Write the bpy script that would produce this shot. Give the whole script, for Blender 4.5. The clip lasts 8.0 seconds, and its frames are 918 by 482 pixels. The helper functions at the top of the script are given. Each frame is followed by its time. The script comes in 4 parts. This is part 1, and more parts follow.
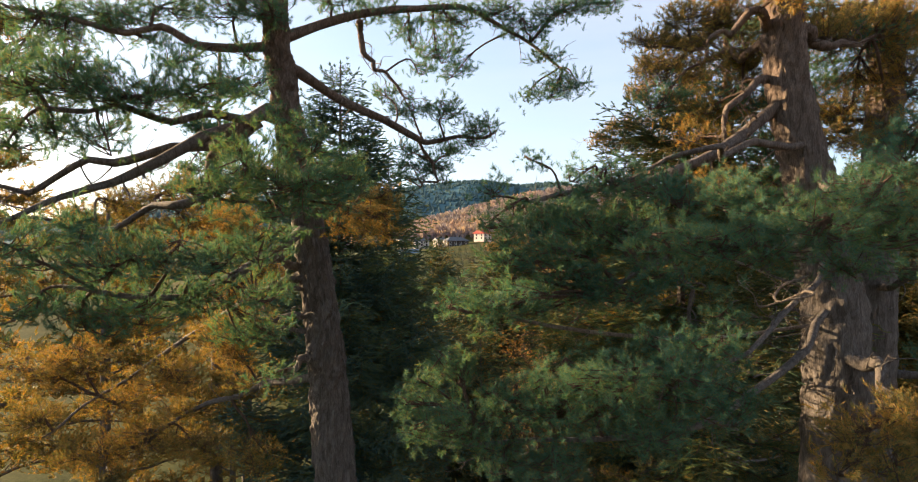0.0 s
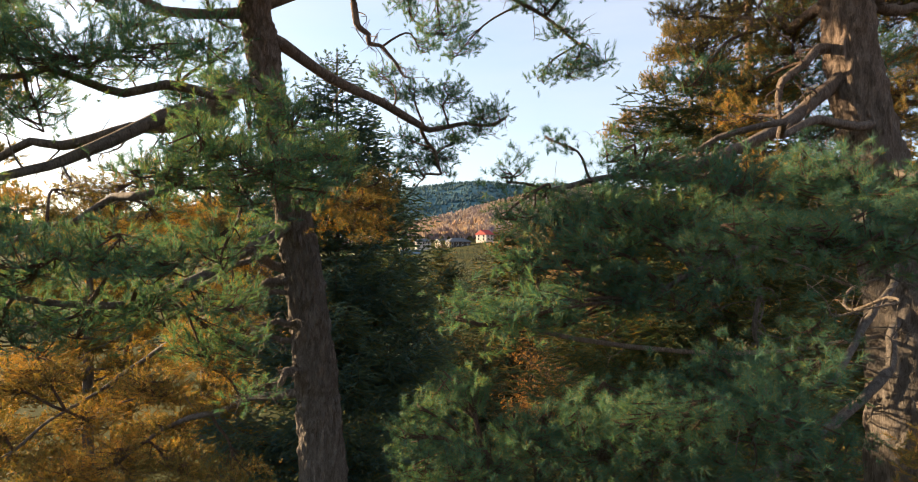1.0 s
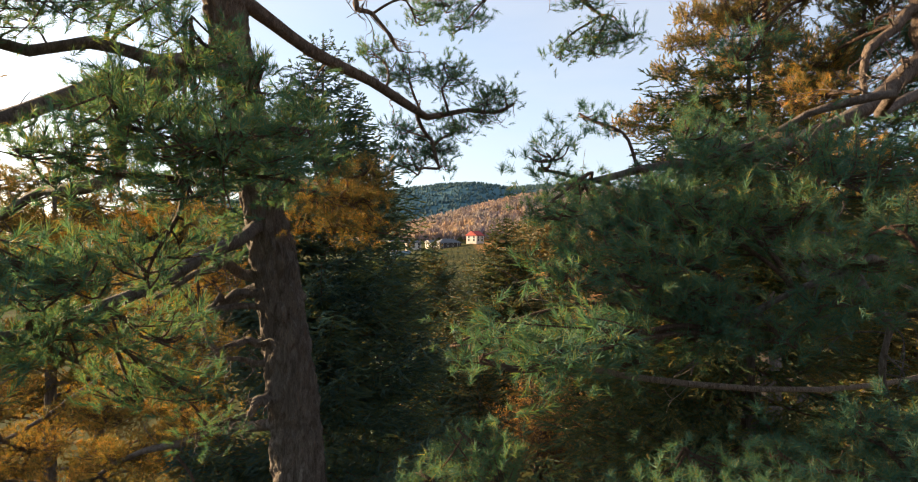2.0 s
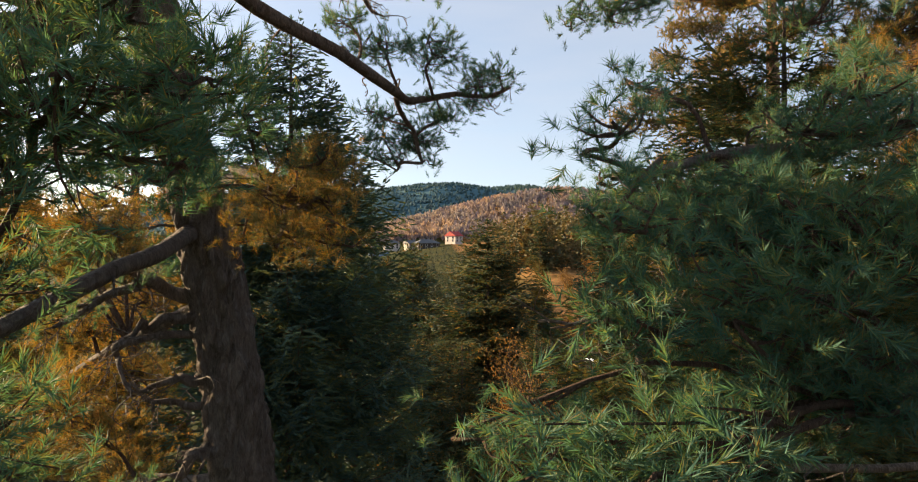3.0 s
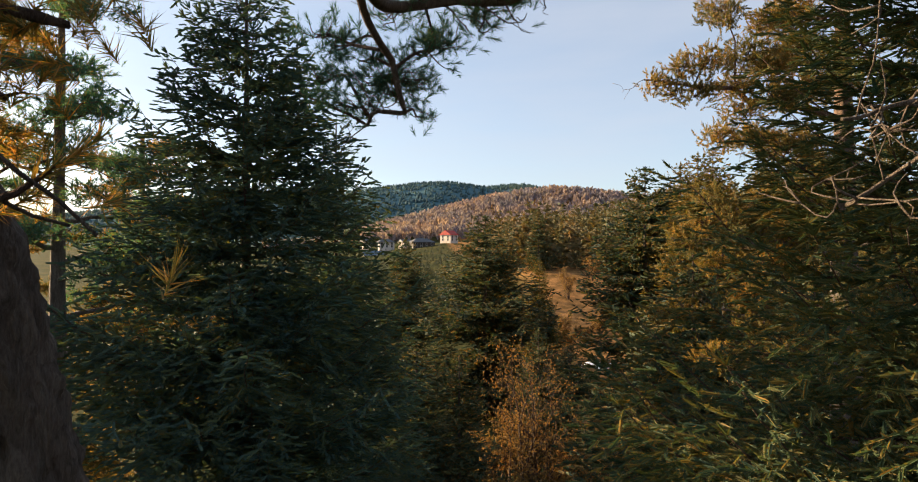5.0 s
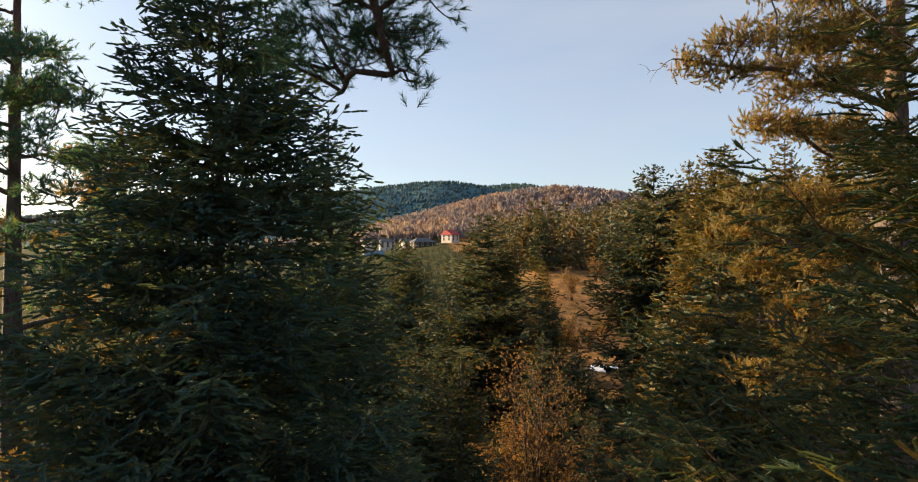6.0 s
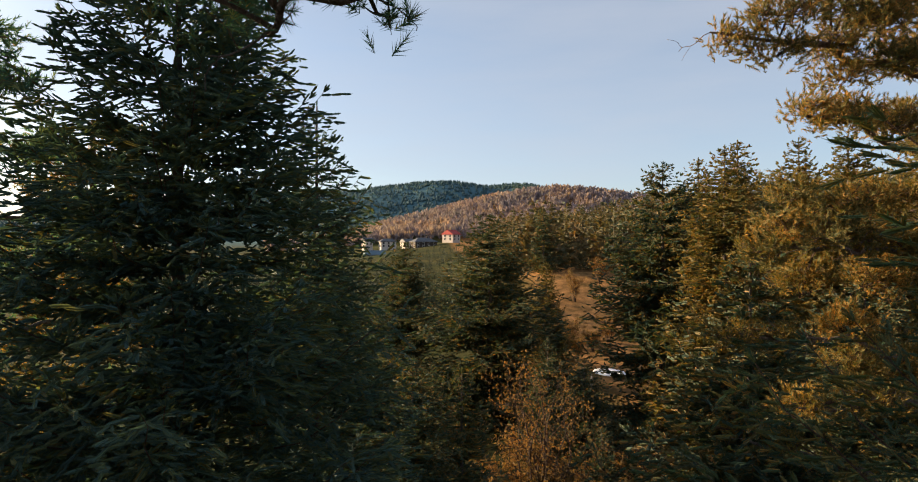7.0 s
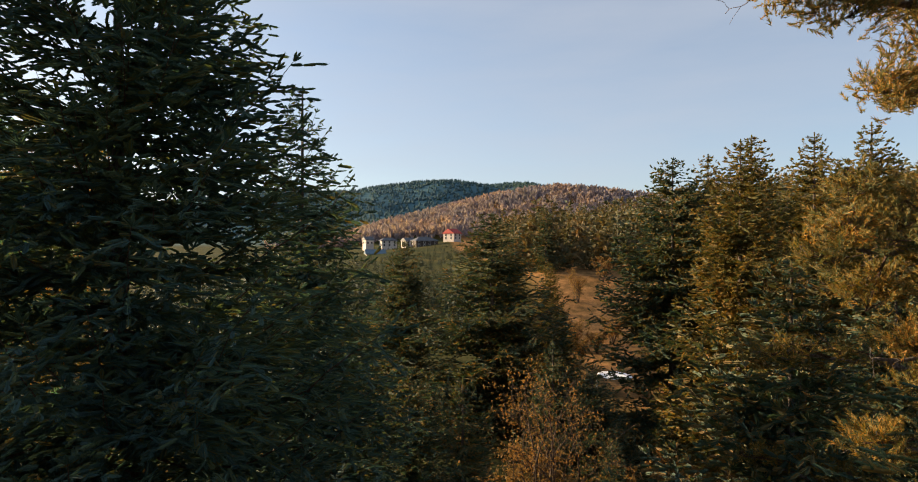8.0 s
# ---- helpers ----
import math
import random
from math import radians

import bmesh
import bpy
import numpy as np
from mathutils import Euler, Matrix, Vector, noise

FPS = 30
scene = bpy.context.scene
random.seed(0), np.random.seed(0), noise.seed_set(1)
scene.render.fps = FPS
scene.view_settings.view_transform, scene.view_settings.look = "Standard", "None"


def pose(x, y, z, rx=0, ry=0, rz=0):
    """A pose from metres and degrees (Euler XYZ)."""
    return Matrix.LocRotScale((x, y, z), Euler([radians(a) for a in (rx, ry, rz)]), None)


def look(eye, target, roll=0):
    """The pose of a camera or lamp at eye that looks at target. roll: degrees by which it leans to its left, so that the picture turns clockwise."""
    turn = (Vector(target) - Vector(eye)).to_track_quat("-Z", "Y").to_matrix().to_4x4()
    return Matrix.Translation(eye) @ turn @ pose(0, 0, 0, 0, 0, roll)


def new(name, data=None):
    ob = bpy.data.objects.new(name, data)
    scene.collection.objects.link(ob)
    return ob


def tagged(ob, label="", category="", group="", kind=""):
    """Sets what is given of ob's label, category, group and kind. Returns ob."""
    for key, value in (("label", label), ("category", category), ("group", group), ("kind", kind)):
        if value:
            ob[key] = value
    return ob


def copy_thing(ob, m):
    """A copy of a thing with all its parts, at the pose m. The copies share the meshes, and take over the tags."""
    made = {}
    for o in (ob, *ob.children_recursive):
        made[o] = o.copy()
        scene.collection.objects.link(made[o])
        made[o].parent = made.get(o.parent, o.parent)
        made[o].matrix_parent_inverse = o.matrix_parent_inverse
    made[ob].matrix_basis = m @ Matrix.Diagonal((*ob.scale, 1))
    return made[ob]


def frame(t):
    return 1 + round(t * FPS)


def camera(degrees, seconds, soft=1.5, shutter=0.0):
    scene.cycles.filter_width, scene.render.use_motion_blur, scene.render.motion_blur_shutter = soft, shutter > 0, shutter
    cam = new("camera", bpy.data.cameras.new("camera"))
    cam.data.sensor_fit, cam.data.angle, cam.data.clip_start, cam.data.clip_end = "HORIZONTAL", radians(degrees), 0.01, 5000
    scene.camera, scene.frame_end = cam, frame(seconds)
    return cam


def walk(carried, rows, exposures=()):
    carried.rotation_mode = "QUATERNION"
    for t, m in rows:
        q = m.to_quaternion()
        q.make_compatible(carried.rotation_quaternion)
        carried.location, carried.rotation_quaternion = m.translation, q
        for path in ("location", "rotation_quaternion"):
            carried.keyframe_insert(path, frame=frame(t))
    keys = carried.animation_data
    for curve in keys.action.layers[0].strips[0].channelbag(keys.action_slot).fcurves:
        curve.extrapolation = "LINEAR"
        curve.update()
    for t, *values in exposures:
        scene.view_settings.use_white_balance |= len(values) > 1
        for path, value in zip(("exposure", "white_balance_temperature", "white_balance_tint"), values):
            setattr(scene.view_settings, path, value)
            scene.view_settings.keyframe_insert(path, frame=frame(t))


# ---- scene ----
cam = camera(75.8, 8.0, soft=1.0)
METRES, EYE, TILT, LEAN, TURN = 10.0, 11.0, 0.0, 0.0, 0.0
ROWS = [
    (0.0, 0.0, 0.0, 0.0, 0.0, 0.0, 0.0),
    (0.5, -0.0022, 0.0479, -0.0052, 0.08, 0.03, 0.0),
    (1.0, -0.0059, 0.1019, -0.0046, 0.19, 0.1, -0.01),
    (1.5, -0.0139, 0.1595, -0.0023, -0.07, 0.16, -0.06),
    (3.0, -0.0298, 0.3476, 0.0078, -2.86, 0.23, -0.03),
    (3.5, -0.029, 0.413, 0.0157, -3.56, 0.23, -0.05),
    (4.0, -0.028, 0.4806, 0.0081, -3.5, 0.21, -0.04),
    (4.5, -0.0249, 0.5429, 0.0014, -3.41, 0.17, -0.04),
    (6.0, -0.0185, 0.7284, 0.0054, -3.23, 0.12, -0.09),
    (6.5, -0.0133, 0.7933, 0.0089, -3.18, 0.1, -0.08),
    (7.0, -0.0089, 0.8597, 0.0135, -3.11, 0.08, -0.07),
    (7.5, -0.0054, 0.9271, 0.0167, -3.07, 0.04, -0.07),
    (8.0, -0.0006, 0.9949, 0.0174, -3.01, -0.02, -0.07),
]
EXPOSURES = [(0.0, 2.38, 6400, 5), (1.5, 2.35, 6500, 5), (3.0, 2.08, 6550, 5), (4.5, 2.02, 6480, 5), (8.0, 1.7, 6380, 5)]
walk(cam, [(t, pose(0, 0, EYE, TILT, LEAN, TURN) @ pose(METRES * x, METRES * y, METRES * z, 90 + pitch, roll, yaw)) for t, x, y, z, yaw, pitch, roll in ROWS],
     exposures=EXPOSURES)

# ---- world and sun ----
SUN_LEFT, SUN_UP = 63.0, 14.0
world = bpy.data.worlds.new("sky")
scene.world = world
world.use_nodes = True
wn = world.node_tree.nodes
sky = wn.new("ShaderNodeTexSky")
sky.sky_type = "NISHITA"
sky.sun_disc = False
sky.sun_elevation = radians(SUN_UP)
sky.sun_rotation = radians(360 - SUN_LEFT)
sky.altitude = 1200
sky.dust_density = 3.0
sky.air_density = 0.9
sky.ozone_density = 1.5
wn["Background"].inputs[1].default_value = 0.065
way = wn.new("ShaderNodeTexCoord")
flat = wn.new("ShaderNodeMapping")
flat.inputs["Scale"].default_value = (1.0, 1.0, 5.0)
wisps = wn.new("ShaderNodeTexNoise")
wisps.inputs["Scale"].default_value, wisps.inputs["Detail"].default_value, wisps.inputs["Roughness"].default_value = 2.2, 5.0, 0.55
share = wn.new("ShaderNodeMapRange")
share.inputs["From Min"].default_value, share.inputs["From Max"].default_value = 0.3, 0.7
share.inputs["To Min"].default_value, share.inputs["To Max"].default_value = 0.38, 0.62
veil = wn.new("ShaderNodeMix")
veil.data_type = "RGBA"
veil.inputs["B"].default_value = (3.0, 2.98, 3.3, 1)
for a_end, b_end in ((way.outputs["Generated"], flat.inputs["Vector"]), (flat.outputs[0], wisps.inputs["Vector"]), (wisps.outputs["Fac"], share.inputs["Value"]),
                     (share.outputs[0], veil.inputs["Factor"]), (sky.outputs[0], veil.inputs["A"]), (veil.outputs["Result"], wn["Background"].inputs[0])):
    world.node_tree.links.new(a_end, b_end)
sun = new("sun", bpy.data.lights.new("sun", "SUN"))
sun.data.energy, sun.data.angle, sun.data.color = 5.0, radians(0.6), (1.0, 0.7, 0.42)
a, e = radians(SUN_LEFT), radians(SUN_UP)
sun.matrix_world = look((-60 * math.sin(a), 60 * math.cos(a), 60 * math.tan(e)), (0, 0, 0))

# ---- materials ----


def ramp_between(nt, fac, colours):
    r = nt.nodes.new("ShaderNodeValToRGB")
    el = r.color_ramp.elements
    while len(el) < len(colours):
        el.new(0.5)
    for i, (p, c) in enumerate(colours):
        el[i].position, el[i].color = p, (*c, 1)
    nt.links.new(fac, r.inputs[0])
    return r.outputs[0]


def noise_of(nt, scale, detail=4.0, rough=0.6, vec=None):
    n = nt.nodes.new("ShaderNodeTexNoise")
    n.inputs["Scale"].default_value, n.inputs["Detail"].default_value, n.inputs["Roughness"].default_value = scale, detail, rough
    if vec is not None:
        nt.links.new(vec, n.inputs["Vector"])
    return n.outputs["Fac"]


def mixed(nt, a, b, fac, kind="MIX"):
    m = nt.nodes.new("ShaderNodeMix")
    m.data_type, m.blend_type = "RGBA", kind
    for sock, v in ((m.inputs["Factor"], fac), (m.inputs["A"], a), (m.inputs["B"], b)):
        if isinstance(v, (int, float)):
            sock.default_value = v
        elif isinstance(v, tuple):
            sock.default_value = (*v, 1)
        else:
            nt.links.new(v, sock)
    return m.outputs["Result"]


def base_material(name, roughness=0.8):
    m = bpy.data.materials.new(name)
    m.use_nodes = True
    nt = m.node_tree
    p = nt.nodes["Principled BSDF"]
    p.inputs["Roughness"].default_value = roughness
    p.inputs["Specular IOR Level"].default_value = 0.25
    return m, nt, p


def place_of(nt):
    return nt.nodes.new("ShaderNodeNewGeometry").outputs["Position"]


def bump_to(nt, p, height, strength, distance):
    b = nt.nodes.new("ShaderNodeBump")
    b.inputs["Strength"].default_value, b.inputs["Distance"].default_value = strength, distance
    nt.links.new(height, b.inputs["Height"])
    nt.links.new(b.outputs[0], p.inputs["Normal"])


def leaf_material(name, colours, patch=0.7, through_share=0.35, roughness=0.7, tones=((0.62, 0.72, 0.8), (1, 1, 1), (1.35, 1.1, 0.75))):
    """Needles or leaves: hue by piece and by patch, part of the light comes through."""
    m, nt, p = base_material(name, roughness)
    p.inputs["Specular IOR Level"].default_value = 0.35
    geo = nt.nodes.new("ShaderNodeNewGeometry")
    c1 = ramp_between(nt, geo.outputs["Random Per Island"], colours)
    big = noise_of(nt, patch, 3.0, 0.6, geo.outputs["Position"])
    c2 = ramp_between(nt, big, list(zip((0.3, 0.5, 0.72), tones)))
    col = mixed(nt, c1, c2, 1.0, "MULTIPLY")
    nt.links.new(col, p.inputs["Base Color"])
    tr = nt.nodes.new("ShaderNodeBsdfTranslucent")
    nt.links.new(mixed(nt, col, (1.25, 1.1, 0.5), 1.0, "MULTIPLY"), tr.inputs["Color"])
    mx = nt.nodes.new("ShaderNodeMixShader")
    mx.inputs[0].default_value = through_share
    nt.links.new(p.outputs[0], mx.inputs[1])
    nt.links.new(tr.outputs[0], mx.inputs[2])
    nt.links.new(mx.outputs[0], nt.nodes["Material Output"].inputs["Surface"])
    return m


def bark_material(name, low, high, split, scale=20.0):
    """Bark: plates with dark cracks; thin flaky bark of another colour higher up the tree."""
    m, nt, p = base_material(name, 0.9)
    pos = place_of(nt)
    mp = nt.nodes.new("ShaderNodeMapping")
    mp.inputs["Scale"].default_value = (1.0, 1.0, 0.22)
    nt.links.new(pos, mp.inputs["Vector"])
    warp = nt.nodes.new("ShaderNodeTexNoise")
    warp.inputs["Scale"].default_value, warp.inputs["Detail"].default_value = scale * 0.6, 4.0
    nt.links.new(mp.outputs[0], warp.inputs["Vector"])
    bent = mixed(nt, mp.outputs[0], warp.outputs["Color"], 0.12, "ADD")
    vo = nt.nodes.new("ShaderNodeTexVoronoi")
    vo.feature = "F1"
    vo.inputs["Scale"].default_value = scale
    nt.links.new(bent, vo.inputs["Vector"])
    ridge = noise_of(nt, scale * 0.9, 5.0, 0.75, bent)
    fine = noise_of(nt, scale * 4, 6.0, 0.75, mp.outputs[0])
    wide = noise_of(nt, 1.6, 4.0, 0.65, pos)
    cell = ramp_between(nt, vo.outputs["Distance"], [(0.15, (1.05, 1.05, 1.05)), (0.75, (0.5, 0.47, 0.45))])
    plate = mixed(nt, cell, ramp_between(nt, ridge, [(0.36, (0.4, 0.38, 0.36)), (0.55, (1.1, 1.1, 1.1))]), 0.6)
    grain = ramp_between(nt, fine, [(0.28, (0.5, 0.48, 0.46)), (0.72, (1.4, 1.35, 1.3))])
    lowc = mixed(nt, tuple(c * 0.7 for c in low), tuple(min(1, c * 1.3) for c in low), wide)
    sep = nt.nodes.new("ShaderNodeSeparateXYZ")
    nt.links.new(pos, sep.inputs[0])
    mr = nt.nodes.new("ShaderNodeMapRange")
    mr.inputs["From Min"].default_value, mr.inputs["From Max"].default_value = split
    nt.links.new(sep.outputs["Z"], mr.inputs["Value"])
    both = mixed(nt, lowc, high, mr.outputs[0])
    col = mixed(nt, mixed(nt, both, plate, 1.0, "MULTIPLY"), grain, 1.0, "MULTIPLY")
    nt.links.new(col, p.inputs["Base Color"])
    h = mixed(nt, plate, grain, 0.35)
    bump_to(nt, p, h, 1.0, 0.04)
    return m


PINE_COLOURS = [(0.0, (0.045, 0.125, 0.105)), (0.6, (0.068, 0.15, 0.105)), (0.9, (0.115, 0.155, 0.072)), (1.0, (0.2, 0.15, 0.055))]
FIR_COLOURS = [(0.0, (0.044, 0.096, 0.1)), (0.5, (0.062, 0.118, 0.1)), (0.85, (0.1, 0.14, 0.068)), (1.0, (0.13, 0.11, 0.038))]
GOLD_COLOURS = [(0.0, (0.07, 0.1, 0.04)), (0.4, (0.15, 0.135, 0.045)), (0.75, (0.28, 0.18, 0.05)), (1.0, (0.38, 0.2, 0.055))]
M_PINE = leaf_material("pine_needles", PINE_COLOURS, 0.7, 0.45, tones=((0.62, 0.76, 0.84), (1, 1, 1), (1.2, 1.06, 0.82)))
# Warmer fir copy: its sunlit gold is put into the needle colour.
M_FIRSUN = leaf_material("sun_tinted_fir_needles", [(0.0, (0.04, 0.085, 0.06)), (0.5, (0.07, 0.11, 0.052)), (0.85, (0.14, 0.13, 0.045)), (1.0, (0.22, 0.15, 0.045))], 0.8, 0.35)
# Fir copy for the hollow: darkened for shade, with sunlit gold flecks painted in.
M_HOLLOW = leaf_material("shade_tinted_fir_needles", [(0.0, (0.034, 0.074, 0.062)), (0.5, (0.056, 0.092, 0.057)), (0.85, (0.14, 0.12, 0.05)), (1.0, (0.27, 0.16, 0.055))], 0.35, 0.3)
# Warm copy of the pine needles; sunlight on the pads put into the colour.
M_GOLD = leaf_material("sun_tinted_pine_needles", GOLD_COLOURS)
# Olive step between green and gold, carrying the slope's sunlight in its colour.
M_EDGE = leaf_material("sun_tinted_olive_needles", [(0.0, (0.05, 0.075, 0.03)), (0.4, (0.11, 0.11, 0.036)), (0.75, (0.2, 0.145, 0.042)), (1.0, (0.28, 0.17, 0.045))], 0.5, 0.35)
M_FIR = leaf_material("fir_needles", FIR_COLOURS, 0.6, 0.25)
M_BARK = bark_material("pine_bark", (0.145, 0.13, 0.12), (0.19, 0.125, 0.088), (11.0, 15.0))
M_FIRBARK = bark_material("fir_bark", (0.12, 0.105, 0.095), (0.11, 0.09, 0.08), (8.0, 16.0), 22.0)
M_TWIG = bark_material("twig_bark", (0.11, 0.08, 0.06), (0.13, 0.085, 0.06), (4.0, 16.0), 40.0)
M_DEAD = bark_material("bare_grey_wood", (0.24, 0.21, 0.185), (0.24, 0.2, 0.165), (4.0, 16.0), 40.0)
M_SHRUB = leaf_material("autumn_leaves", [(0.0, (0.12, 0.075, 0.033)), (0.5, (0.23, 0.14, 0.052)), (1.0, (0.32, 0.21, 0.07))], 1.5, 0.4)
# Brown twigs lifted to mauve-grey: distance haze put into the colour.
M_BROWNWOOD = leaf_material("hazy_autumn_wood", [(0.0, (0.17, 0.15, 0.2)), (0.5, (0.27, 0.24, 0.3)), (1.0, (0.35, 0.31, 0.37))], 0.02, 0.3)
# Needle green shifted to pale blue: distance haze put into the base colour.
M_FARWOOD = leaf_material("hazy_far_conifers", [(0.0, (0.05, 0.105, 0.13)), (1.0, (0.072, 0.14, 0.165))], 0.004, 0.45)
M_MIDWOOD = leaf_material("forest_conifers", [(0.0, (0.06, 0.075, 0.045)), (0.5, (0.12, 0.105, 0.052)), (1.0, (0.2, 0.142, 0.07))], 0.13, 0.22, tones=((0.42, 0.6, 0.62), (0.85, 0.9, 0.85), (1.4, 1.05, 0.72)))
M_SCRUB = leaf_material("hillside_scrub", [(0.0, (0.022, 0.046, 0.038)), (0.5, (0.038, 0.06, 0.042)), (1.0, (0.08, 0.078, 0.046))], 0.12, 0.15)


def ground_material():
    m, nt, p = base_material("dry_meadow", 0.95)
    p.inputs["Specular IOR Level"].default_value = 0.02
    pos = place_of(nt)
    n1, n2, n3 = noise_of(nt, 0.03, 4, 0.6, pos), noise_of(nt, 0.6, 5, 0.65, pos), noise_of(nt, 9.0, 6, 0.7, pos)
    c = ramp_between(nt, n1, [(0.3, (0.03, 0.042, 0.02)), (0.5, (0.05, 0.055, 0.024)), (0.7, (0.085, 0.075, 0.03))])
    sep = nt.nodes.new("ShaderNodeSeparateXYZ")
    nt.links.new(pos, sep.inputs[0])
    east = nt.nodes.new("ShaderNodeMapRange")
    east.inputs["From Min"].default_value, east.inputs["From Max"].default_value = 11.5, 15.0
    nt.links.new(sep.outputs["X"], east.inputs["Value"])
    dry = ramp_between(nt, n2, [(0.3, (0.16, 0.095, 0.045)), (0.7, (0.3, 0.17, 0.075))])
    c = mixed(nt, c, dry, east.outputs[0])
    c = mixed(nt, c, ramp_between(nt, n2, [(0.3, (0.6, 0.65, 0.55)), (0.7, (1.3, 1.2, 1.1))]), 1.0, "MULTIPLY")
    c = mixed(nt, c, ramp_between(nt, n3, [(0.3, (0.6, 0.6, 0.6)), (0.7, (1.3, 1.3, 1.3))]), 1.0, "MULTIPLY")
    # From 1000 to 1500 m out the ground colour fades into painted blue haze.
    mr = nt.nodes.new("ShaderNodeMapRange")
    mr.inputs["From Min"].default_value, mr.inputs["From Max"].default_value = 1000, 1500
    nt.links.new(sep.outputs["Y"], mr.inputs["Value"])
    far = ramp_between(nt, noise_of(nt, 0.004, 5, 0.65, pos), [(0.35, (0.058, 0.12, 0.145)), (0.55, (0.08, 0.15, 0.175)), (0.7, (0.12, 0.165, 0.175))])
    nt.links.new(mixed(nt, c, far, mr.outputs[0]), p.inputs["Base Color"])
    bump_to(nt, p, n3, 0.5, 0.05)
    return m


M_GROUND = ground_material()

# ---- mesh helpers ----
rng = np.random.default_rng(7)


class Pile:
    """Vertices and triangles gathered into one mesh."""

    def __init__(self):
        self.v, self.f, self.n = [], [], 0

    def add(self, v, f):
        if len(v):
            self.v.append(np.asarray(v, dtype=np.float32))
            self.f.append(np.asarray(f, dtype=np.int32) + self.n)
            self.n += len(v)

    def mesh(self, name, material, smooth=True):
        v, f = np.concatenate(self.v), np.concatenate(self.f)
        me = bpy.data.meshes.new(name)
        me.vertices.add(len(v))
        me.vertices.foreach_set("co", v.ravel())
        me.loops.add(f.size)
        me.loops.foreach_set("vertex_index", f.ravel())
        me.polygons.add(len(f))
        me.polygons.foreach_set("loop_start", np.arange(0, f.size, 3, dtype=np.int32))
        me.polygons.foreach_set("use_smooth", np.full(len(f), smooth))
        me.update(calc_edges=True)
        me.materials.append(material)
        return me


def piece(name, pile, material, parent, label="", smooth=True):
    ob = new(name, pile.mesh(name, material, smooth))
    ob.parent = parent
    return tagged(ob, label) if label else ob


def spline(pts, n):
    """A smooth line through a few points."""
    p = np.asarray(pts, dtype=float)
    if len(p) == 2:
        return p[0] + (p[1] - p[0]) * np.linspace(0, 1, n)[:, None]
    q = np.vstack([2 * p[0] - p[1], p, 2 * p[-1] - p[-2]])
    u = np.linspace(0, len(p) - 1 - 1e-6, n)
    i = u.astype(int)
    w = (u - i)[:, None]
    a, b, c, d = q[i], q[i + 1], q[i + 2], q[i + 3]
    return 0.5 * (2 * b + (c - a) * w + (2 * a - 5 * b + 4 * c - d) * w ** 2 + (3 * b - a - 3 * c + d) * w ** 3)


def tube(pile, line, r, sides=6, relief=0.0, flutes=0):
    """A tapered round limb along a line; relief roughens its surface."""
    line = np.asarray(line, dtype=float)
    n = len(line)
    r = np.broadcast_to(np.asarray(r, dtype=float), (n,))
    d = np.gradient(line, axis=0)
    d /= np.linalg.norm(d, axis=1)[:, None] + 1e-9
    ref = np.array([0.0, 0.0, 1.0]) if abs(d[:, 2]).mean() < 0.7 else np.array([1.0, 0.0, 0.0])
    s = np.cross(d, ref)
    s /= np.linalg.norm(s, axis=1)[:, None] + 1e-9
    w = np.cross(d, s)
    a = np.linspace(0, 2 * np.pi, sides, endpoint=False)
    rad = np.repeat(r[:, None], sides, 1)
    if relief:
        for i in range(n):
            for j in range(sides):
                q = (math.cos(a[j]) * r[i] * 9, math.sin(a[j]) * r[i] * 9, i * 0.22)
                k = noise.noise(q) * 0.7 + abs(noise.noise((q[0] * 2.3, q[1] * 2.3, q[2] * 1.1 + 9))) * 1.2 + noise.noise((q[0] * 5.5, q[1] * 5.5, q[2] * 2.5 + 4)) * 0.5
                rad[i, j] += relief * k
    v = line[:, None, :] + rad[..., None] * (np.cos(a)[None, :, None] * s[:, None, :] + np.sin(a)[None, :, None] * w[:, None, :])
    v = np.concatenate([v.reshape(-1, 3), line[:1], line[-1:]])
    i, j = np.meshgrid(np.arange(n - 1), np.arange(sides), indexing="ij")
    A, B = i * sides + j, i * sides + (j + 1) % sides
    C, D = A + sides, B + sides
    f = np.concatenate([np.stack([A, B, D], -1).reshape(-1, 3), np.stack([A, D, C], -1).reshape(-1, 3)])
    k = np.arange(sides)
    low = np.stack([np.full(sides, n * sides), (k + 1) % sides, k], -1)
    top = np.stack([np.full(sides, n * sides + 1), (n - 1) * sides + k, (n - 1) * sides + (k + 1) % sides], -1)
    pile.add(v, np.concatenate([f, low, top]))


def frames_along(way, spin=True):
    """Turns that carry z to each way, with a random spin."""
    z = way / (np.linalg.norm(way, axis=1)[:, None] + 1e-9)
    h = rng.normal(size=z.shape) if spin else np.tile([0.0, 0.0, 1.0], (len(z), 1)) + 0.02 * rng.normal(size=z.shape)
    x = np.cross(h, z)
    x /= np.linalg.norm(x, axis=1)[:, None] + 1e-9
    return np.stack([x, np.cross(z, x), z], -1)


def scatter(pile, kinds, pos, way, size, spin=True):
    """Copies of small templates, laid along ways, joined into the pile."""
    pos, way, size = np.asarray(pos), np.asarray(way), np.broadcast_to(size, (len(pos),))
    pick = rng.integers(len(kinds), size=len(pos))
    turn = frames_along(way, spin)
    for k, (v, f) in enumerate(kinds):
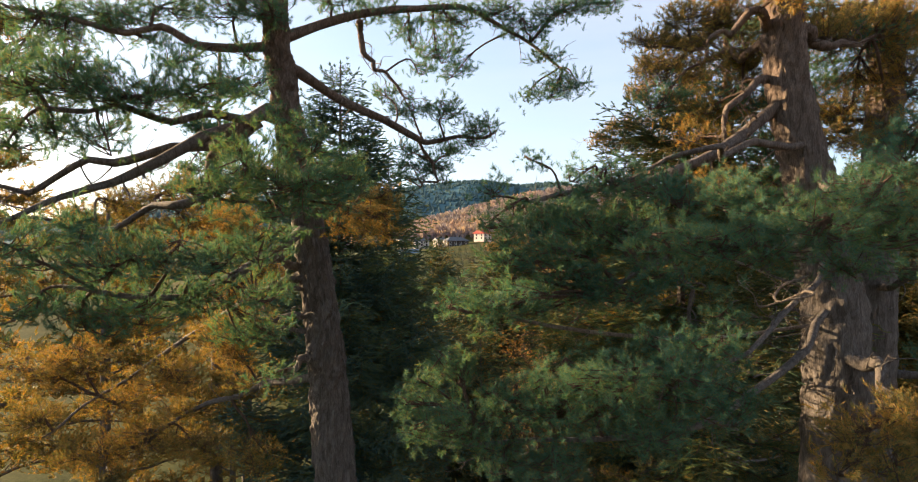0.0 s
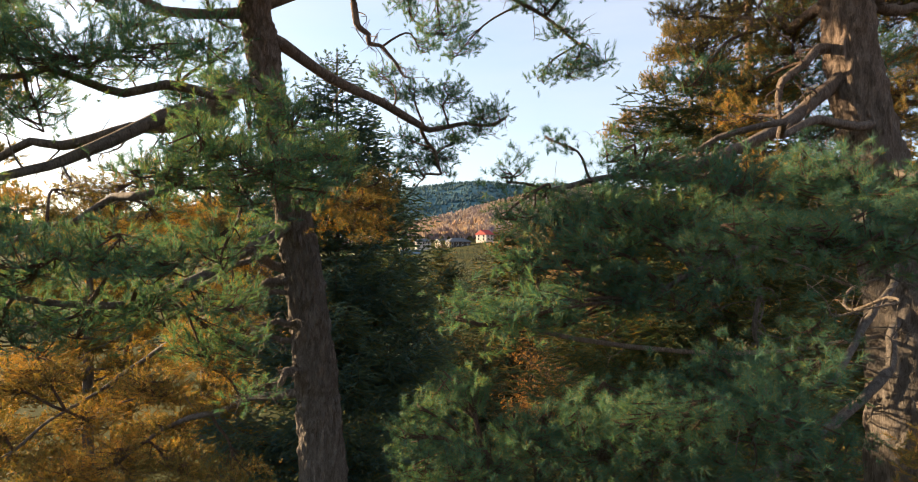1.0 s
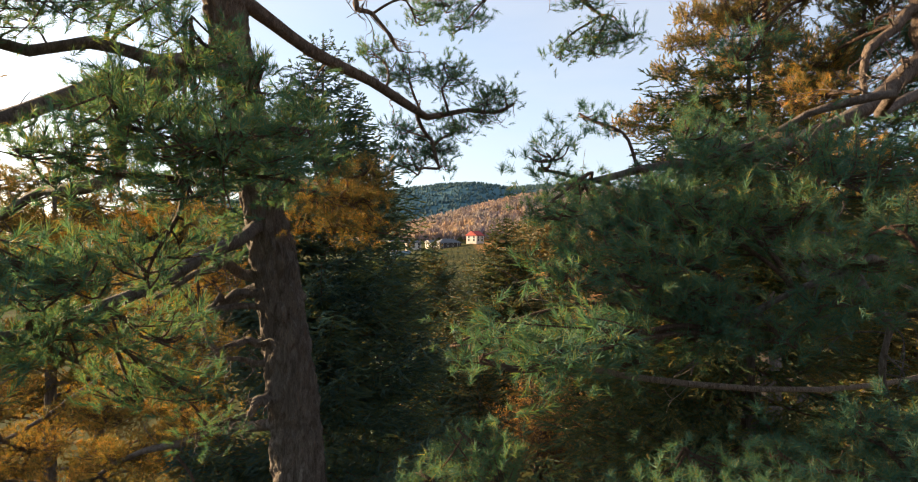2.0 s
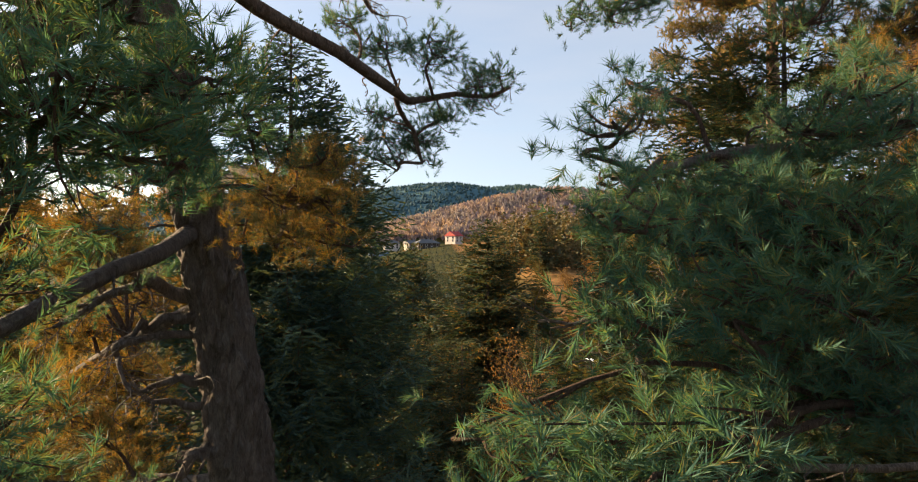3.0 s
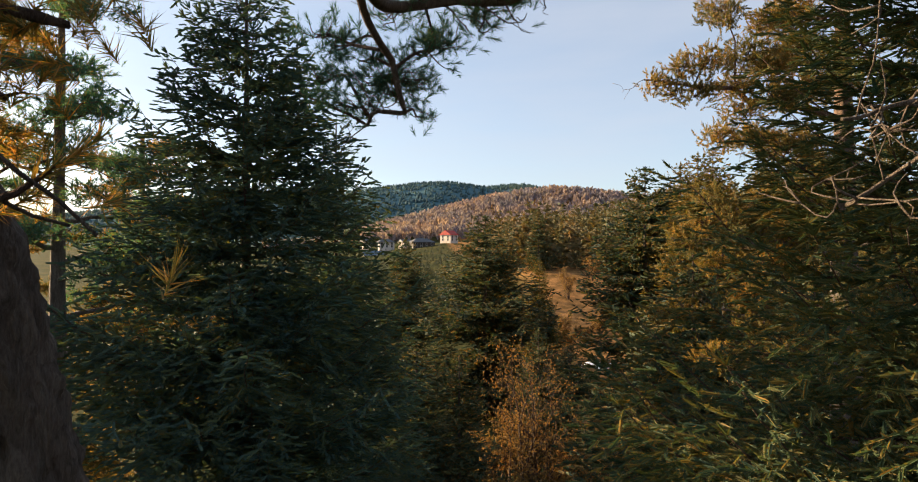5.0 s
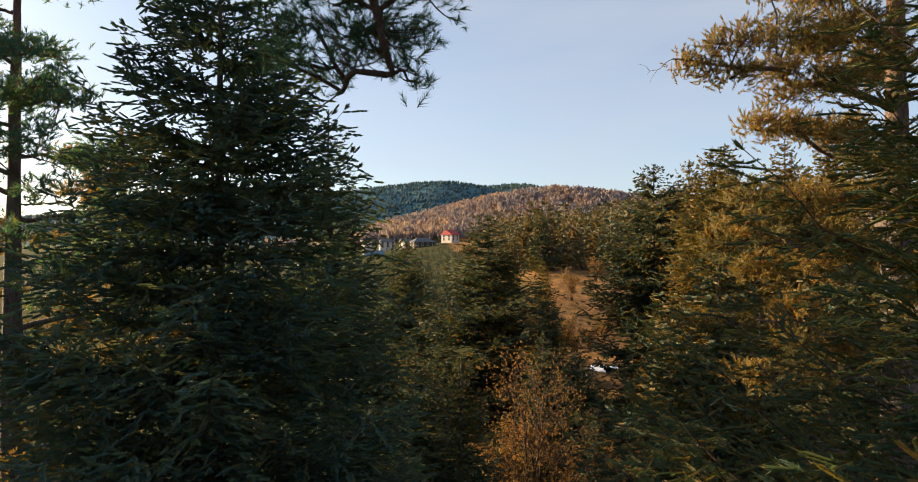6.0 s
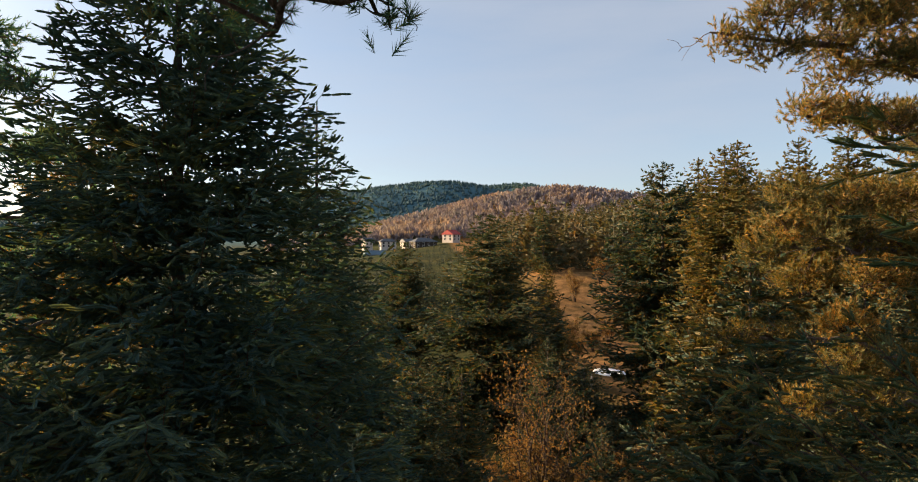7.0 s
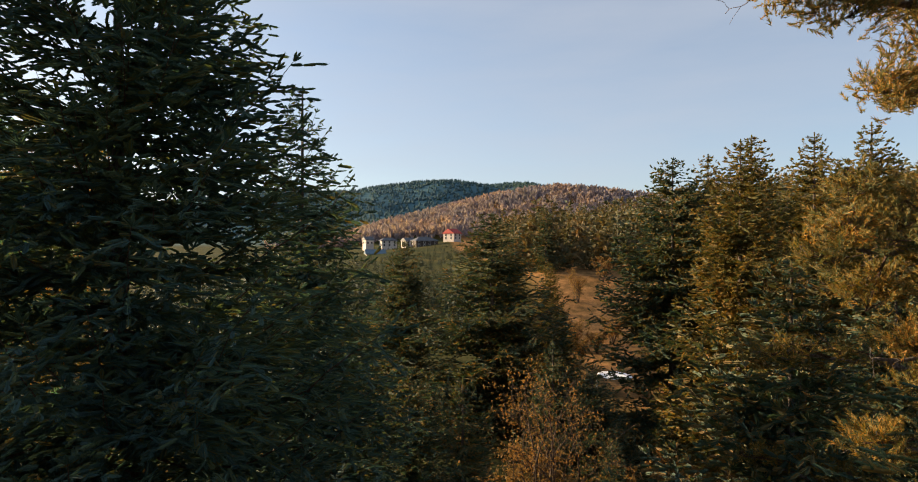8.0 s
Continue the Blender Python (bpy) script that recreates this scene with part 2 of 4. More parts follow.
        m = np.nonzero(pick == k)[0]
        if len(m):
            w = np.einsum("nij,vj->nvi", turn[m], v) * size[m][:, None, None] + pos[m][:, None, :]
            ff = f[None] + (np.arange(len(m)) * len(v))[:, None, None]
            pile.add(w.reshape(-1, 3), ff.reshape(-1, 3))


def tuft(n, length, width, spread):
    """A shoot of pine needles round z: thin triangles that stand off it."""
    v, f = [], []
    for i in range(n):
        a, up = rng.uniform(0, 2 * np.pi), rng.uniform(*spread)
        d = np.array([math.cos(a) * math.sin(up), math.sin(a) * math.sin(up), math.cos(up)])
        s = np.cross(d, rng.normal(size=3))
        s /= np.linalg.norm(s)
        b = np.array([0, 0, rng.uniform(-0.6, 0.35) * length])
        ln = length * rng.uniform(0.75, 1.1)
        v += [b - s * width / 2, b + s * width / 2, b + d * ln]
        f.append([3 * i, 3 * i + 1, 3 * i + 2])
    return np.array(v), np.array(f)


def blades(length, r, at=(0.0, 0.0, 0.0), way=None):
    """Two thin pointed blades crossed along z, the core of a shoot or a bough."""
    v, f = [], []
    m = np.eye(3) if way is None else np.array(way)
    for s in (np.array([1.0, 0.15, 0]), np.array([-0.2, 0.8, 0])):
        u, k, w = rng.uniform(0.35, 0.65), len(v), s * r * rng.uniform(0.8, 1.2)
        v += [m @ p + np.array(at) for p in (np.array([0, 0, -0.04 * length]), w + np.array([0, 0, u * length]), np.array([0, 0, length]), -w + np.array([0, 0, u * length * rng.uniform(0.8, 1.2)]))]
        f += [[k, k + 1, k + 2], [k, k + 2, k + 3]]
    return v, f


def finger(n, length, r, needle, width):
    """A fir shoot along z: two crossed narrow blunt blades for the packed inner needles, single needles standing off all round and at the tip."""
    v, f = [], []
    for s in (np.array([1.0, 0.25, 0]), np.array([-0.3, 0.75, 0])):
        k = len(v)
        for u, w in ((0.0, 0.15), (0.16, 0.85), (0.16, -0.85), (0.8, 0.95), (0.8, -0.95), (1.0, 0.0)):
            v.append(s * r * w * rng.uniform(0.8, 1.2) + np.array([0, 0, length * (u + rng.uniform(-0.03, 0.03))]))
        f += [[k, k + 1, k + 2], [k + 1, k + 3, k + 2], [k + 2, k + 3, k + 4], [k + 3, k + 5, k + 4]]
    for i in range(n):
        u = (i + rng.uniform(0, 1)) / n
        a = (0.2, 2.9, 1.3, 5.2, 3.4, 6.0)[i % 6] + rng.uniform(-0.4, 0.4)
        d = np.array([math.cos(a), 0.8 * math.sin(a), 0.45 + 1.0 * u * u])
        d /= np.linalg.norm(d)
        side = np.cross(d, rng.normal(size=3))
        side = (side / np.linalg.norm(side) + np.array([0, 0, 0.8])) * 0.6
        b = np.array([0, 0, (0.05 + 0.93 * u) * length])
        k = len(v)
        v += [b - side * width / 2, b + side * width / 2, b + d * needle * rng.uniform(0.8, 1.15)]
        f.append([k, k + 1, k + 2])
    return np.array(v), np.array(f)


def brush(n, length, needle, width):
    """A pine shoot along z, set all round with long needles that lean forwards."""
    v, f = [], []
    for i in range(n):
        u, a, up = (i + rng.uniform(0, 1)) / n, i * 2.4 + rng.uniform(-0.5, 0.5), rng.uniform(0.45, 1.15)
        up *= 1.0 - 0.55 * u
        d = np.array([math.cos(a) * math.sin(up), math.sin(a) * math.sin(up), math.cos(up)])
        side = np.cross(d, rng.normal(size=3))
        side *= width / 2 / np.linalg.norm(side)
        b = np.array([0, 0, (u - 0.45) * length])
        v += [b - side, b + side, b + d * needle * rng.uniform(0.75, 1.1)]
        f.append([3 * i, 3 * i + 1, 3 * i + 2])
    return np.array(v), np.array(f)


TUFTS = [brush(30, 0.1, 0.068, 0.0048) for _ in range(6)]
TUFTS_FINE = [tuft(42, 0.058, 0.0027, (0.25, 1.35)) for _ in range(5)]
TUFTS_SLOPE = [brush(26, 0.13, 0.052, 0.0095) for _ in range(6)]
TUFTS_WIDE = [brush(13, 0.15, 0.09, 0.017) for _ in range(4)]
SPRAYS_FINE = [finger(8, 0.12, 0.014, 0.03, 0.012) for _ in range(6)]
SPRAYS_NEAR = [finger(14, 0.1, 0.009, 0.027, 0.0085) for _ in range(6)]
SPRAYS = [finger(5, 0.14, 0.021, 0.042, 0.018) for _ in range(5)]
SPRAYS_MID = [finger(3, 0.2, 0.036, 0.08, 0.036) for _ in range(5)]
LEAVES = [tuft(7, 0.07, 0.035, (0.3, 1.5)) for _ in range(4)]


def thing(name, at, label, category, group=""):
    ob = new(name)
    ob.matrix_basis = Matrix.Translation(at)
    ob.empty_display_size = 0.3
    return tagged(ob, label, category, group)


def local(pts, at):
    return np.asarray(pts, dtype=float) - np.asarray(at)


def unit(v):
    return v / (np.linalg.norm(v) + 1e-9)


def wobble(line, amount):
    """Kinks a line at random, its ends kept."""
    n = len(line)
    k = rng.normal(size=(max(3, n // 3), 3)) * amount
    u = np.linspace(0, len(k) - 1, n)
    off = np.stack([np.interp(u, np.arange(len(k)), k[:, c]) for c in range(3)], -1)
    fade = np.sin(np.linspace(0, np.pi, n))[:, None] ** 0.5
    return line + off * fade


def pad(twigs, needles, start, centre, size, count, r0=0.02, kinds=TUFTS, tsize=1.0, fine=True):
    """A foliage pad: a branch from start to the centre, side twigs over a flat ellipsoid, tufts at their ends and along them."""
    start, centre, size = np.asarray(start, float), np.asarray(centre, float), np.asarray(size, float)
    run = np.linalg.norm(centre - start)
    mid = (start + centre) / 2 + np.array([0, 0, 0.12 * run]) + rng.normal(size=3) * 0.06 * run
    end = centre + (centre - start) / (run + 1e-6) * size[:2].mean() * 0.6
    line = wobble(spline([start, mid, centre, end], 12), 0.05 * run)
    tube(twigs, line[::1 if fine else 3], np.linspace(r0, 0.006, 12)[::1 if fine else 3], 5 if fine else 3)
    groups = max(3, count // 7)
    for g in range(groups):
        d = rng.normal(size=3)
        d[2] = abs(d[2]) * 0.9 - 0.35
        d = unit(d) * rng.uniform(0.45, 1.0) ** 0.5
        goal = centre + d * size
        root = line[rng.integers(4, 12)]
        bend = (root + goal) / 2 + np.array([0, 0, -0.15 * size[2]]) + rng.normal(size=3) * 0.08 * size.mean()
        tw = spline([root, bend, goal], 6)
        tube(twigs, tw[::1 if fine else 2], np.linspace(0.008, 0.003, 6)[::1 if fine else 2], 3)
        k = max(1, count // groups)
        along = rng.integers(2, 6, size=k)
        p = tw[along] + rng.normal(size=(k, 3)) * 0.075 * tsize
        p[0] = goal
        w = unit(goal - root) * 0.8 + np.array([0, 0, 0.55]) + rng.normal(size=(k, 3)) * 0.55
        scatter(needles, kinds, p, w, rng.uniform(0.75, 1.2, size=k) * tsize)


def pine(name, at, trunk_line, radii, limbs, label, group="", pads=(), kinds=TUFTS, tsize=1.0, sides=52, rings=240, relief=0.035, bark=None, leaf=None, split=False, dense=950, close=(), gold=()):
    """A pine: leaning trunk, stout limbs, foliage pads. limbs: (points, radius at the base, pads along it, pad size,
    tufts a pad). gold: pads whose sunlight is put into the needle colour.
    """
    at = np.asarray(at, float)
    top = thing(name, at, label, "tree", group)
    trunk = Pile()
    t = spline(local(trunk_line, at), rings)
    rr = np.interp(np.linspace(0, 1, rings), np.linspace(0, 1, len(radii)), radii)
    tube(trunk, t, rr, sides, relief)
    piece("trunk", trunk, bark or M_BARK, top)
    wood, needles = Pile(), Pile()

    def grow(start, centre, size, count, r0, shoots=kinds, tint=None):
        w, n = (Pile(), Pile()) if split else (wood, needles)
        pad(w, n, start, centre, size, count, r0, shoots, tsize, split and kinds is TUFTS)
        if split:
            piece("needles", n, tint or leaf or M_PINE, piece("branch", w, M_TWIG, top), smooth=False)

    lines = [t[::6]]
    for pts, r0, n, size, count in limbs:
        line = wobble(spline(local(pts, at), 26), 0.2 * size if split else 0.03)
        lines.append(line[4::2])
        limb = Pile()
        tube(limb, line, np.linspace(r0, max(0.01, r0 * 0.14), 26), 10 if split else 6, min(0.012, r0 * 0.2) if split else 0)
        if split:
            for k in range(5, 26, 2):
                way = unit(unit(line[min(k + 1, 25)] - line[k - 1]) * 0.6 + rng.normal(size=3) * np.array([0.8, 0.8, 0.6]))
                ln, rt = rng.uniform(0.15, 0.5), max(0.006, r0 * 0.2 * (1 - 0.6 * k / 25))
                twig = wobble(spline([line[k], line[k] + way * ln * 0.5 + rng.normal(size=3) * 0.05, line[k] + way * ln + np.array([0, 0, rng.uniform(-0.12, 0.1)])], 8), 0.025)
                tube(limb, twig, np.linspace(rt, 0.003, 8), 5)
                for q in (4, 6):
                    side = twig[q] + unit(way + rng.normal(size=3) * 0.9) * ln * rng.uniform(0.3, 0.6)
                    tube(limb, wobble(spline([twig[q], (twig[q] + side) / 2 + rng.normal(size=3) * 0.02, side], 6), 0.015), np.linspace(rt * 0.55, 0.002, 6), 4)
        piece("limb", limb, bark or M_BARK, top)
        for i in range(n):
            k = int(25 * (0.4 + 0.6 * (i + 1) / n))
            c = line[k] + rng.normal(size=3) * np.array([0.55, 0.55, 0.2]) * size + np.array([0, 0, 0.18 * size])
            grow(line[max(1, k - 5)], c, np.array([1, 1, 0.42]) * size * rng.uniform(0.75, 1.2), count, max(0.012, r0 * 0.3))
    lines = np.concatenate(lines)
    for x, y, z, size in [*pads, *close]:
        c = local((x, y, z), at)
        near = lines[np.argmin(np.linalg.norm((lines - c) * np.array([1, 1, 1.4]), axis=1))]
        grow(near, c, np.array([1, 1, 0.72]) * size, int(12 + dense * (1.7 if (x, y, z, size) in close else 1.0) * size ** 2), 0.01 + 0.025 * size, TUFTS_FINE if (x, y, z, size) in close else kinds, M_GOLD if (x, y, z, size) in gold else None)
    if wood.n:
        tagged(piece("branchwork", wood, M_TWIG, top), kind="stuff")
        tagged(piece("crown", needles, leaf or M_PINE, top, smooth=False), kind="stuff")
    return top


def grown_limbs(base, low, high, n, reach, rise, pads, size, count, r0, seed, lean=None, face=None):
    """Limbs for a pine that stands further off, whorled up the trunk, longest at a third of the crown."""
    g = np.random.default_rng(seed)
    out = []
    for i in range(n):
        u = (i + g.uniform(0, 0.8)) / n
        z = low + (high - low) * u
        a = i * 2.4 + g.uniform(-0.5, 0.5)
        ln = reach * (0.55 + 0.45 * math.sin(math.pi * min(1, u * 1.3 + 0.15))) * (1.0 - 0.75 * u) ** 0.6 * g.uniform(0.75, 1.1)
        d = np.array([math.cos(a), math.sin(a), 0])
        o = np.array([base[0], base[1], z])
        out.append(([tuple(o), tuple(o + d * ln * 0.5 + (0, 0, rise * ln * 0.6)), tuple(o + d * ln + (0, 0, rise * ln))], r0 * (1 - 0.6 * u), pads, size * (1 - 0.4 * u), count))
    return out


def fir(name, at, height, base_r, spread, low, label, group="", step=0.3, per=7, kinds=SPRAYS, gap=0.12, shoot=0.2, tsize=1.0, droop=0.18, seed=1, lean=(0, 0), split=False, leaf=None, fork=0.8, full=1.0):
    """A fir: straight trunk, whorls of boughs with flat fans of needle shoots, pointed top."""
    g = np.random.default_rng(seed)
    at = np.asarray(at, float)
    top = thing(name, at, label, "tree", group)
    trunk, wood, needles = Pile(), Pile(), Pile()
    line = spline([(0, 0, -0.3), (lean[0] * 0.4, lean[1] * 0.4, height * 0.5), (lean[0], lean[1], height)], 40)
    tube(trunk, line, np.linspace(base_r, 0.015, 40), 12, 0.008)
    piece("trunk", trunk, M_FIRBARK, top)
    z = low
    while z < height - 0.15:
        u = (height - z) / (height - low)
        c = np.array([np.interp(z, line[:, 2], line[:, 0]), np.interp(z, line[:, 2], line[:, 1]), z])
        n = per if u > 0.12 else max(4, per - 2)
        for b in range(n):
            P, W, S = [], [], []
            a = g.uniform(0, 2 * np.pi)
            ln = (spread * min(1.0, u * 1.25 * full) ** (0.85 / full) + 0.08) * g.uniform(0.72, 1.1)
            ln *= 0.94 + 0.24 * noise.noise((math.cos(a) * 1.4 + seed, math.sin(a) * 1.4, z * 0.55))
            d = np.array([math.cos(a), math.sin(a), 0])
            s = np.array([-d[1], d[0], 0])
            rise = np.interp(u, [0, 0.12, 0.35, 0.65, 1], [0.9, 0.5, 0.2, 0.03, -droop])
            k = max(5, int(ln / 0.2))
            w = np.linspace(0, 1, k)
            br = c + d * (w * ln)[:, None] + np.array([0, 0, 1]) * ((rise * w - 0.16 * np.sin(w * np.pi) + 0.17 * w ** 3) * ln)[:, None]
            br[:, 2] += g.uniform(-0.16, 0.16) * step * min(1, u * 4)
            br = br + g.normal(size=br.shape) * 0.012 * ln * w[:, None]
            if split:
                wood, needles = Pile(), Pile()
            tube(wood, br, np.linspace(0.005 + 0.006 * ln, 0.003, k), 4)
            for spread_out in (-0.75, 0.0, 0.75):
                P.append(br[-1:]), W.append(unit(br[-1:] - br[-2:-1]) + s * spread_out), S.append([0.85])
            m = max(4, int(ln / gap))
            for q in range(m):
                f = 0.08 + 0.91 * ((q + g.uniform(0, 1)) / m) ** 0.75
                root = np.array([np.interp(f, w, br[:, i]) for i in range(3)])
                side = 1 if q % 2 else -1
                fan = min(0.6 * ln * (1.22 - f), 0.7) + 0.1
                way = unit(d * g.uniform(0.3, 0.8) + s * side * g.uniform(0.55, 1.0) + np.array([0, 0, g.uniform(-0.35, 0.3)]))
                for h in range(max(1, int(round(fan / shoot)))):
                    o = root + way * h * shoot
                    way = unit(way + d * 0.1 + g.normal(size=3) * 0.16)
                    P.append(o[None]), W.append(way[None]), S.append([g.uniform(0.85, 1.2)])
                    if g.uniform() < fork:
                        P.append(o[None]), W.append(unit(way + np.cross(way, (0, 0, 1)) * g.choice([-1, 1]) * g.uniform(0.6, 1.1) + np.array([0, 0, g.uniform(-0.3, 0.3)]))[None]), S.append([g.uniform(0.6, 0.95)])
            inner = int(2 + 18 * max(0, ln - 0.4))
            f = g.uniform(0.05, 0.6, size=inner)
            P.append(np.stack([np.interp(f, w, br[:, i]) for i in range(3)], -1))
            W.append(d * 0.5 + g.normal(size=(inner, 3)) * np.array([0.9, 0.9, 0.5])), S.append(np.full(inner, min(1.5, 0.6 + 0.4 * ln)))
            scatter(needles, kinds, np.concatenate(P), np.concatenate(W), np.concatenate(S) * tsize * min(1.0, 0.5 + 0.55 * ln), spin=False)
            if split:
                piece("needles", needles, leaf or M_FIR, piece("bough", wood, M_TWIG, top), smooth=False)
        z += step * g.uniform(0.75, 1.25) * (0.6 + 0.4 * u)
    if not split:
        tagged(piece("branchwork", wood, M_TWIG, top), kind="stuff")
        tagged(piece("crown", needles, leaf or M_FIR, top, smooth=False), kind="stuff")
    tip = Pile()
    P = line[-1] + np.array([[0, 0, -0.2 * i] for i in range(4)])
    scatter(tip, kinds, P, np.tile([0.01, 0, 1.0], (4, 1)), np.full(4, tsize), spin=False)
    piece("leader_shoot", tip, leaf or M_FIR, top, smooth=False)
    return top


def shrub(name, at, height, spread, stems, label, category, leaf, count=26, seed=1, size=1.0, lean=0.35):
    """A shrub: crooked stems from one foot, forked twigs, small leaves left on them."""
    g = np.random.default_rng(seed)
    top = thing(name, at, label, category, "shrubs of the clearing")
    wood, leaves = Pile(), Pile()
    for i in range(stems):
        a = i * 2.4 + g.uniform(-0.4, 0.4)
        d = np.array([math.cos(a), math.sin(a), 0]) * spread * g.uniform(0.25, 1.0)
        end = d + np.array([0, 0, height * g.uniform(0.65, 1.0)])
        line = wobble(spline([(0, 0, -0.1), d * lean + np.array([0, 0, end[2] * 0.5]), end], 12), 0.05 * height)
        tube(wood, line, np.linspace(0.02 + 0.008 * height, 0.006, 12), 5)
        for k in range(4, 12):
            for _ in range(2):
                w = unit(g.normal(size=3) + np.array([d[0], d[1], 1.2])) * height * g.uniform(0.1, 0.22)
                tw = spline([line[k], line[k] + w * 0.5 + g.normal(size=3) * 0.03 * height, line[k] + w], 5)
                tube(wood, tw, np.linspace(0.01, 0.004, 5), 3)
                P = tw[g.integers(1, 5, size=count // 4)] + g.normal(size=(count // 4, 3)) * 0.05 * height ** 0.5
                scatter(leaves, LEAVES, P, g.normal(size=P.shape) + np.array([0, 0, 0.5]), g.uniform(0.7, 1.3, len(P)) * size)
    tagged(piece("stem", wood, M_TWIG, top), kind="stuff")
    tagged(piece("foliage", leaves, leaf, top, smooth=False), kind="stuff")
    return top


# ---- ground ----


def smooth(a, b, v):
    w = np.clip((np.asarray(v, float) - a) / (b - a), 0, 1)
    return w * w * (3 - 2 * w)


def rough_of(x, y, scale, seed):
    return np.array([noise.fractal((px / scale + seed, py / scale, seed * 1.7), 0.9, 2.1, 4) for px, py in zip(np.ravel(x), np.ravel(y))]).reshape(np.shape(x))


def height_of(x, y):
    x, y = np.asarray(x, float), np.asarray(y, float)
    h = smooth(58, 95, y) * (2.6 + 4.4 * smooth(2, 16, x) * (1 - smooth(120, 260, y))) + smooth(90, 330, y) * 5.0 * smooth(-60, 40, x + y * 0.1) - smooth(95, 250, y) * 2.5 * (1 - smooth(-60, 40, x + y * 0.1))
    h = h + smooth(18, 90, x) * smooth(30, 120, y) * 9 * (1 - smooth(250, 500, y))
    h = h + 67 * smooth(-190, 190, x) * np.exp(-((y - 780) / 190) ** 2) * (1 - 0.2 * smooth(150, 330, x))
    crest = 196 * (0.42 + 0.58 * smooth(-1750, -450, x)) * (1 - 0.2 * smooth(450, 1100, x)) + 34 * np.exp(-((x - 65) / 170) ** 2) + 30 * np.exp(-((x - 370) / 120) ** 2)
    h = h + crest * np.exp(-((y - 2300) / 520) ** 2) * (1 + 0.06 * rough_of(x, y, 330, 3.0))
    h = h + 40 * smooth(900, 2500, np.hypot(x, y - 300)) * (1 - smooth(500, 1500, y))
    h = h + 3.0 * np.exp(-((x - 14) / 14) ** 2 - ((y - 350) / 30) ** 2)
    return h + 0.25 * rough_of(x, y, 14, 1.0)


def spacing(n, low, high, bend):
    u = np.linspace(np.arcsinh(low * bend), np.arcsinh(high * bend), n)
    return np.sinh(u) / bend


GX, GY = spacing(231, -4300, 4300, 0.02), spacing(261, -900, 4500, 0.02) + 40.0
GZ = height_of(*np.meshgrid(GX, GY, indexing="ij"))


def ground_z(x, y):
    """The height of the built ground, between its grid points."""
    x, y = np.atleast_1d(np.asarray(x, float)), np.atleast_1d(np.asarray(y, float))
    i = np.clip(np.searchsorted(GX, x) - 1, 0, len(GX) - 2)
    j = np.clip(np.searchsorted(GY, y) - 1, 0, len(GY) - 2)
    u, v = (x - GX[i]) / (GX[i + 1] - GX[i]), (y - GY[j]) / (GY[j + 1] - GY[j])
    return (GZ[i, j] * (1 - u) + GZ[i + 1, j] * u) * (1 - v) + (GZ[i, j + 1] * (1 - u) + GZ[i + 1, j + 1] * u) * v


def build_ground():
    X, Y = np.meshgrid(GX, GY, indexing="ij")
    n, m = X.shape
    i, j = np.meshgrid(np.arange(n - 1), np.arange(m - 1), indexing="ij")
    A = i * m + j
    pile = Pile()
    f = np.concatenate([np.stack([A, A + m, A + m + 1], -1).reshape(-1, 3), np.stack([A, A + m + 1, A + 1], -1).reshape(-1, 3)])
    pile.add(np.stack([X, Y, GZ], -1).reshape(-1, 3), f)
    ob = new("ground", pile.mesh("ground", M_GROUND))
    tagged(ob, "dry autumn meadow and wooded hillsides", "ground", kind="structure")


build_ground()


def forest_tree(layers, per, crown):
    """A conifer of the hillside, one high: ragged layers of small foliage clumps round a stem, with gaps between them."""
    v, f = [], []
    lop = rng.uniform(0, 2 * np.pi)
    for i in range(layers):
        z = 0.1 + 0.87 * (i + rng.uniform(0, 0.7)) / layers
        reach = 0.23 * (1 - z) ** crown * rng.uniform(0.75, 1.15) + 0.015
        for k in range(max(3, int(per * (1.15 - z)))):
            a = rng.uniform(0, 2 * np.pi)
            r = reach * rng.uniform(0.35, 1.05) * (1 + 0.2 * math.cos(a - lop))
            c = np.array([math.cos(a) * r, math.sin(a) * r, z + rng.uniform(-0.03, 0.03) - 0.12 * r])
            size = 0.035 + 0.2 * reach
            for _ in range(2):
                d = unit(np.array([math.cos(a), math.sin(a), 0.25]) + rng.normal(size=3) * 0.55) * size * rng.uniform(0.7, 1.3)
                w = unit(np.cross(d, rng.normal(size=3))) * size * rng.uniform(0.3, 0.5)
                q = len(v)
                v += [c - d * 0.6, c + w, c + d, c - w]
                f += [[q, q + 1, q + 2], [q, q + 2, q + 3]]
    q = len(v)
    v += [np.array(p) for p in ((0.012, 0, 0), (-0.006, 0.01, 0), (-0.006, -0.01, 0), (0, 0, 0.95))]
    f += [[q, q + 1, q + 3], [q + 1, q + 2, q + 3], [q + 2, q, q + 3]]
    return np.array(v), np.array(f)


def bare_tree():
    """A leafless autumn tree, one high: a brush of thin twigs, broadest in the middle."""
    v, f = [], []
    for k in range(10):
        z = rng.uniform(0.1, 0.62)
        turn = Euler((0, rng.uniform(0.1, 0.75), rng.uniform(0, 2 * np.pi))).to_matrix()
        p, t = blades(rng.uniform(0.25, 0.45), 0.075, (rng.normal() * 0.05, rng.normal() * 0.05, z), turn)
        f += [[q + len(v) for q in w] for w in t]
        v += p
    return np.array(v), np.array(f)


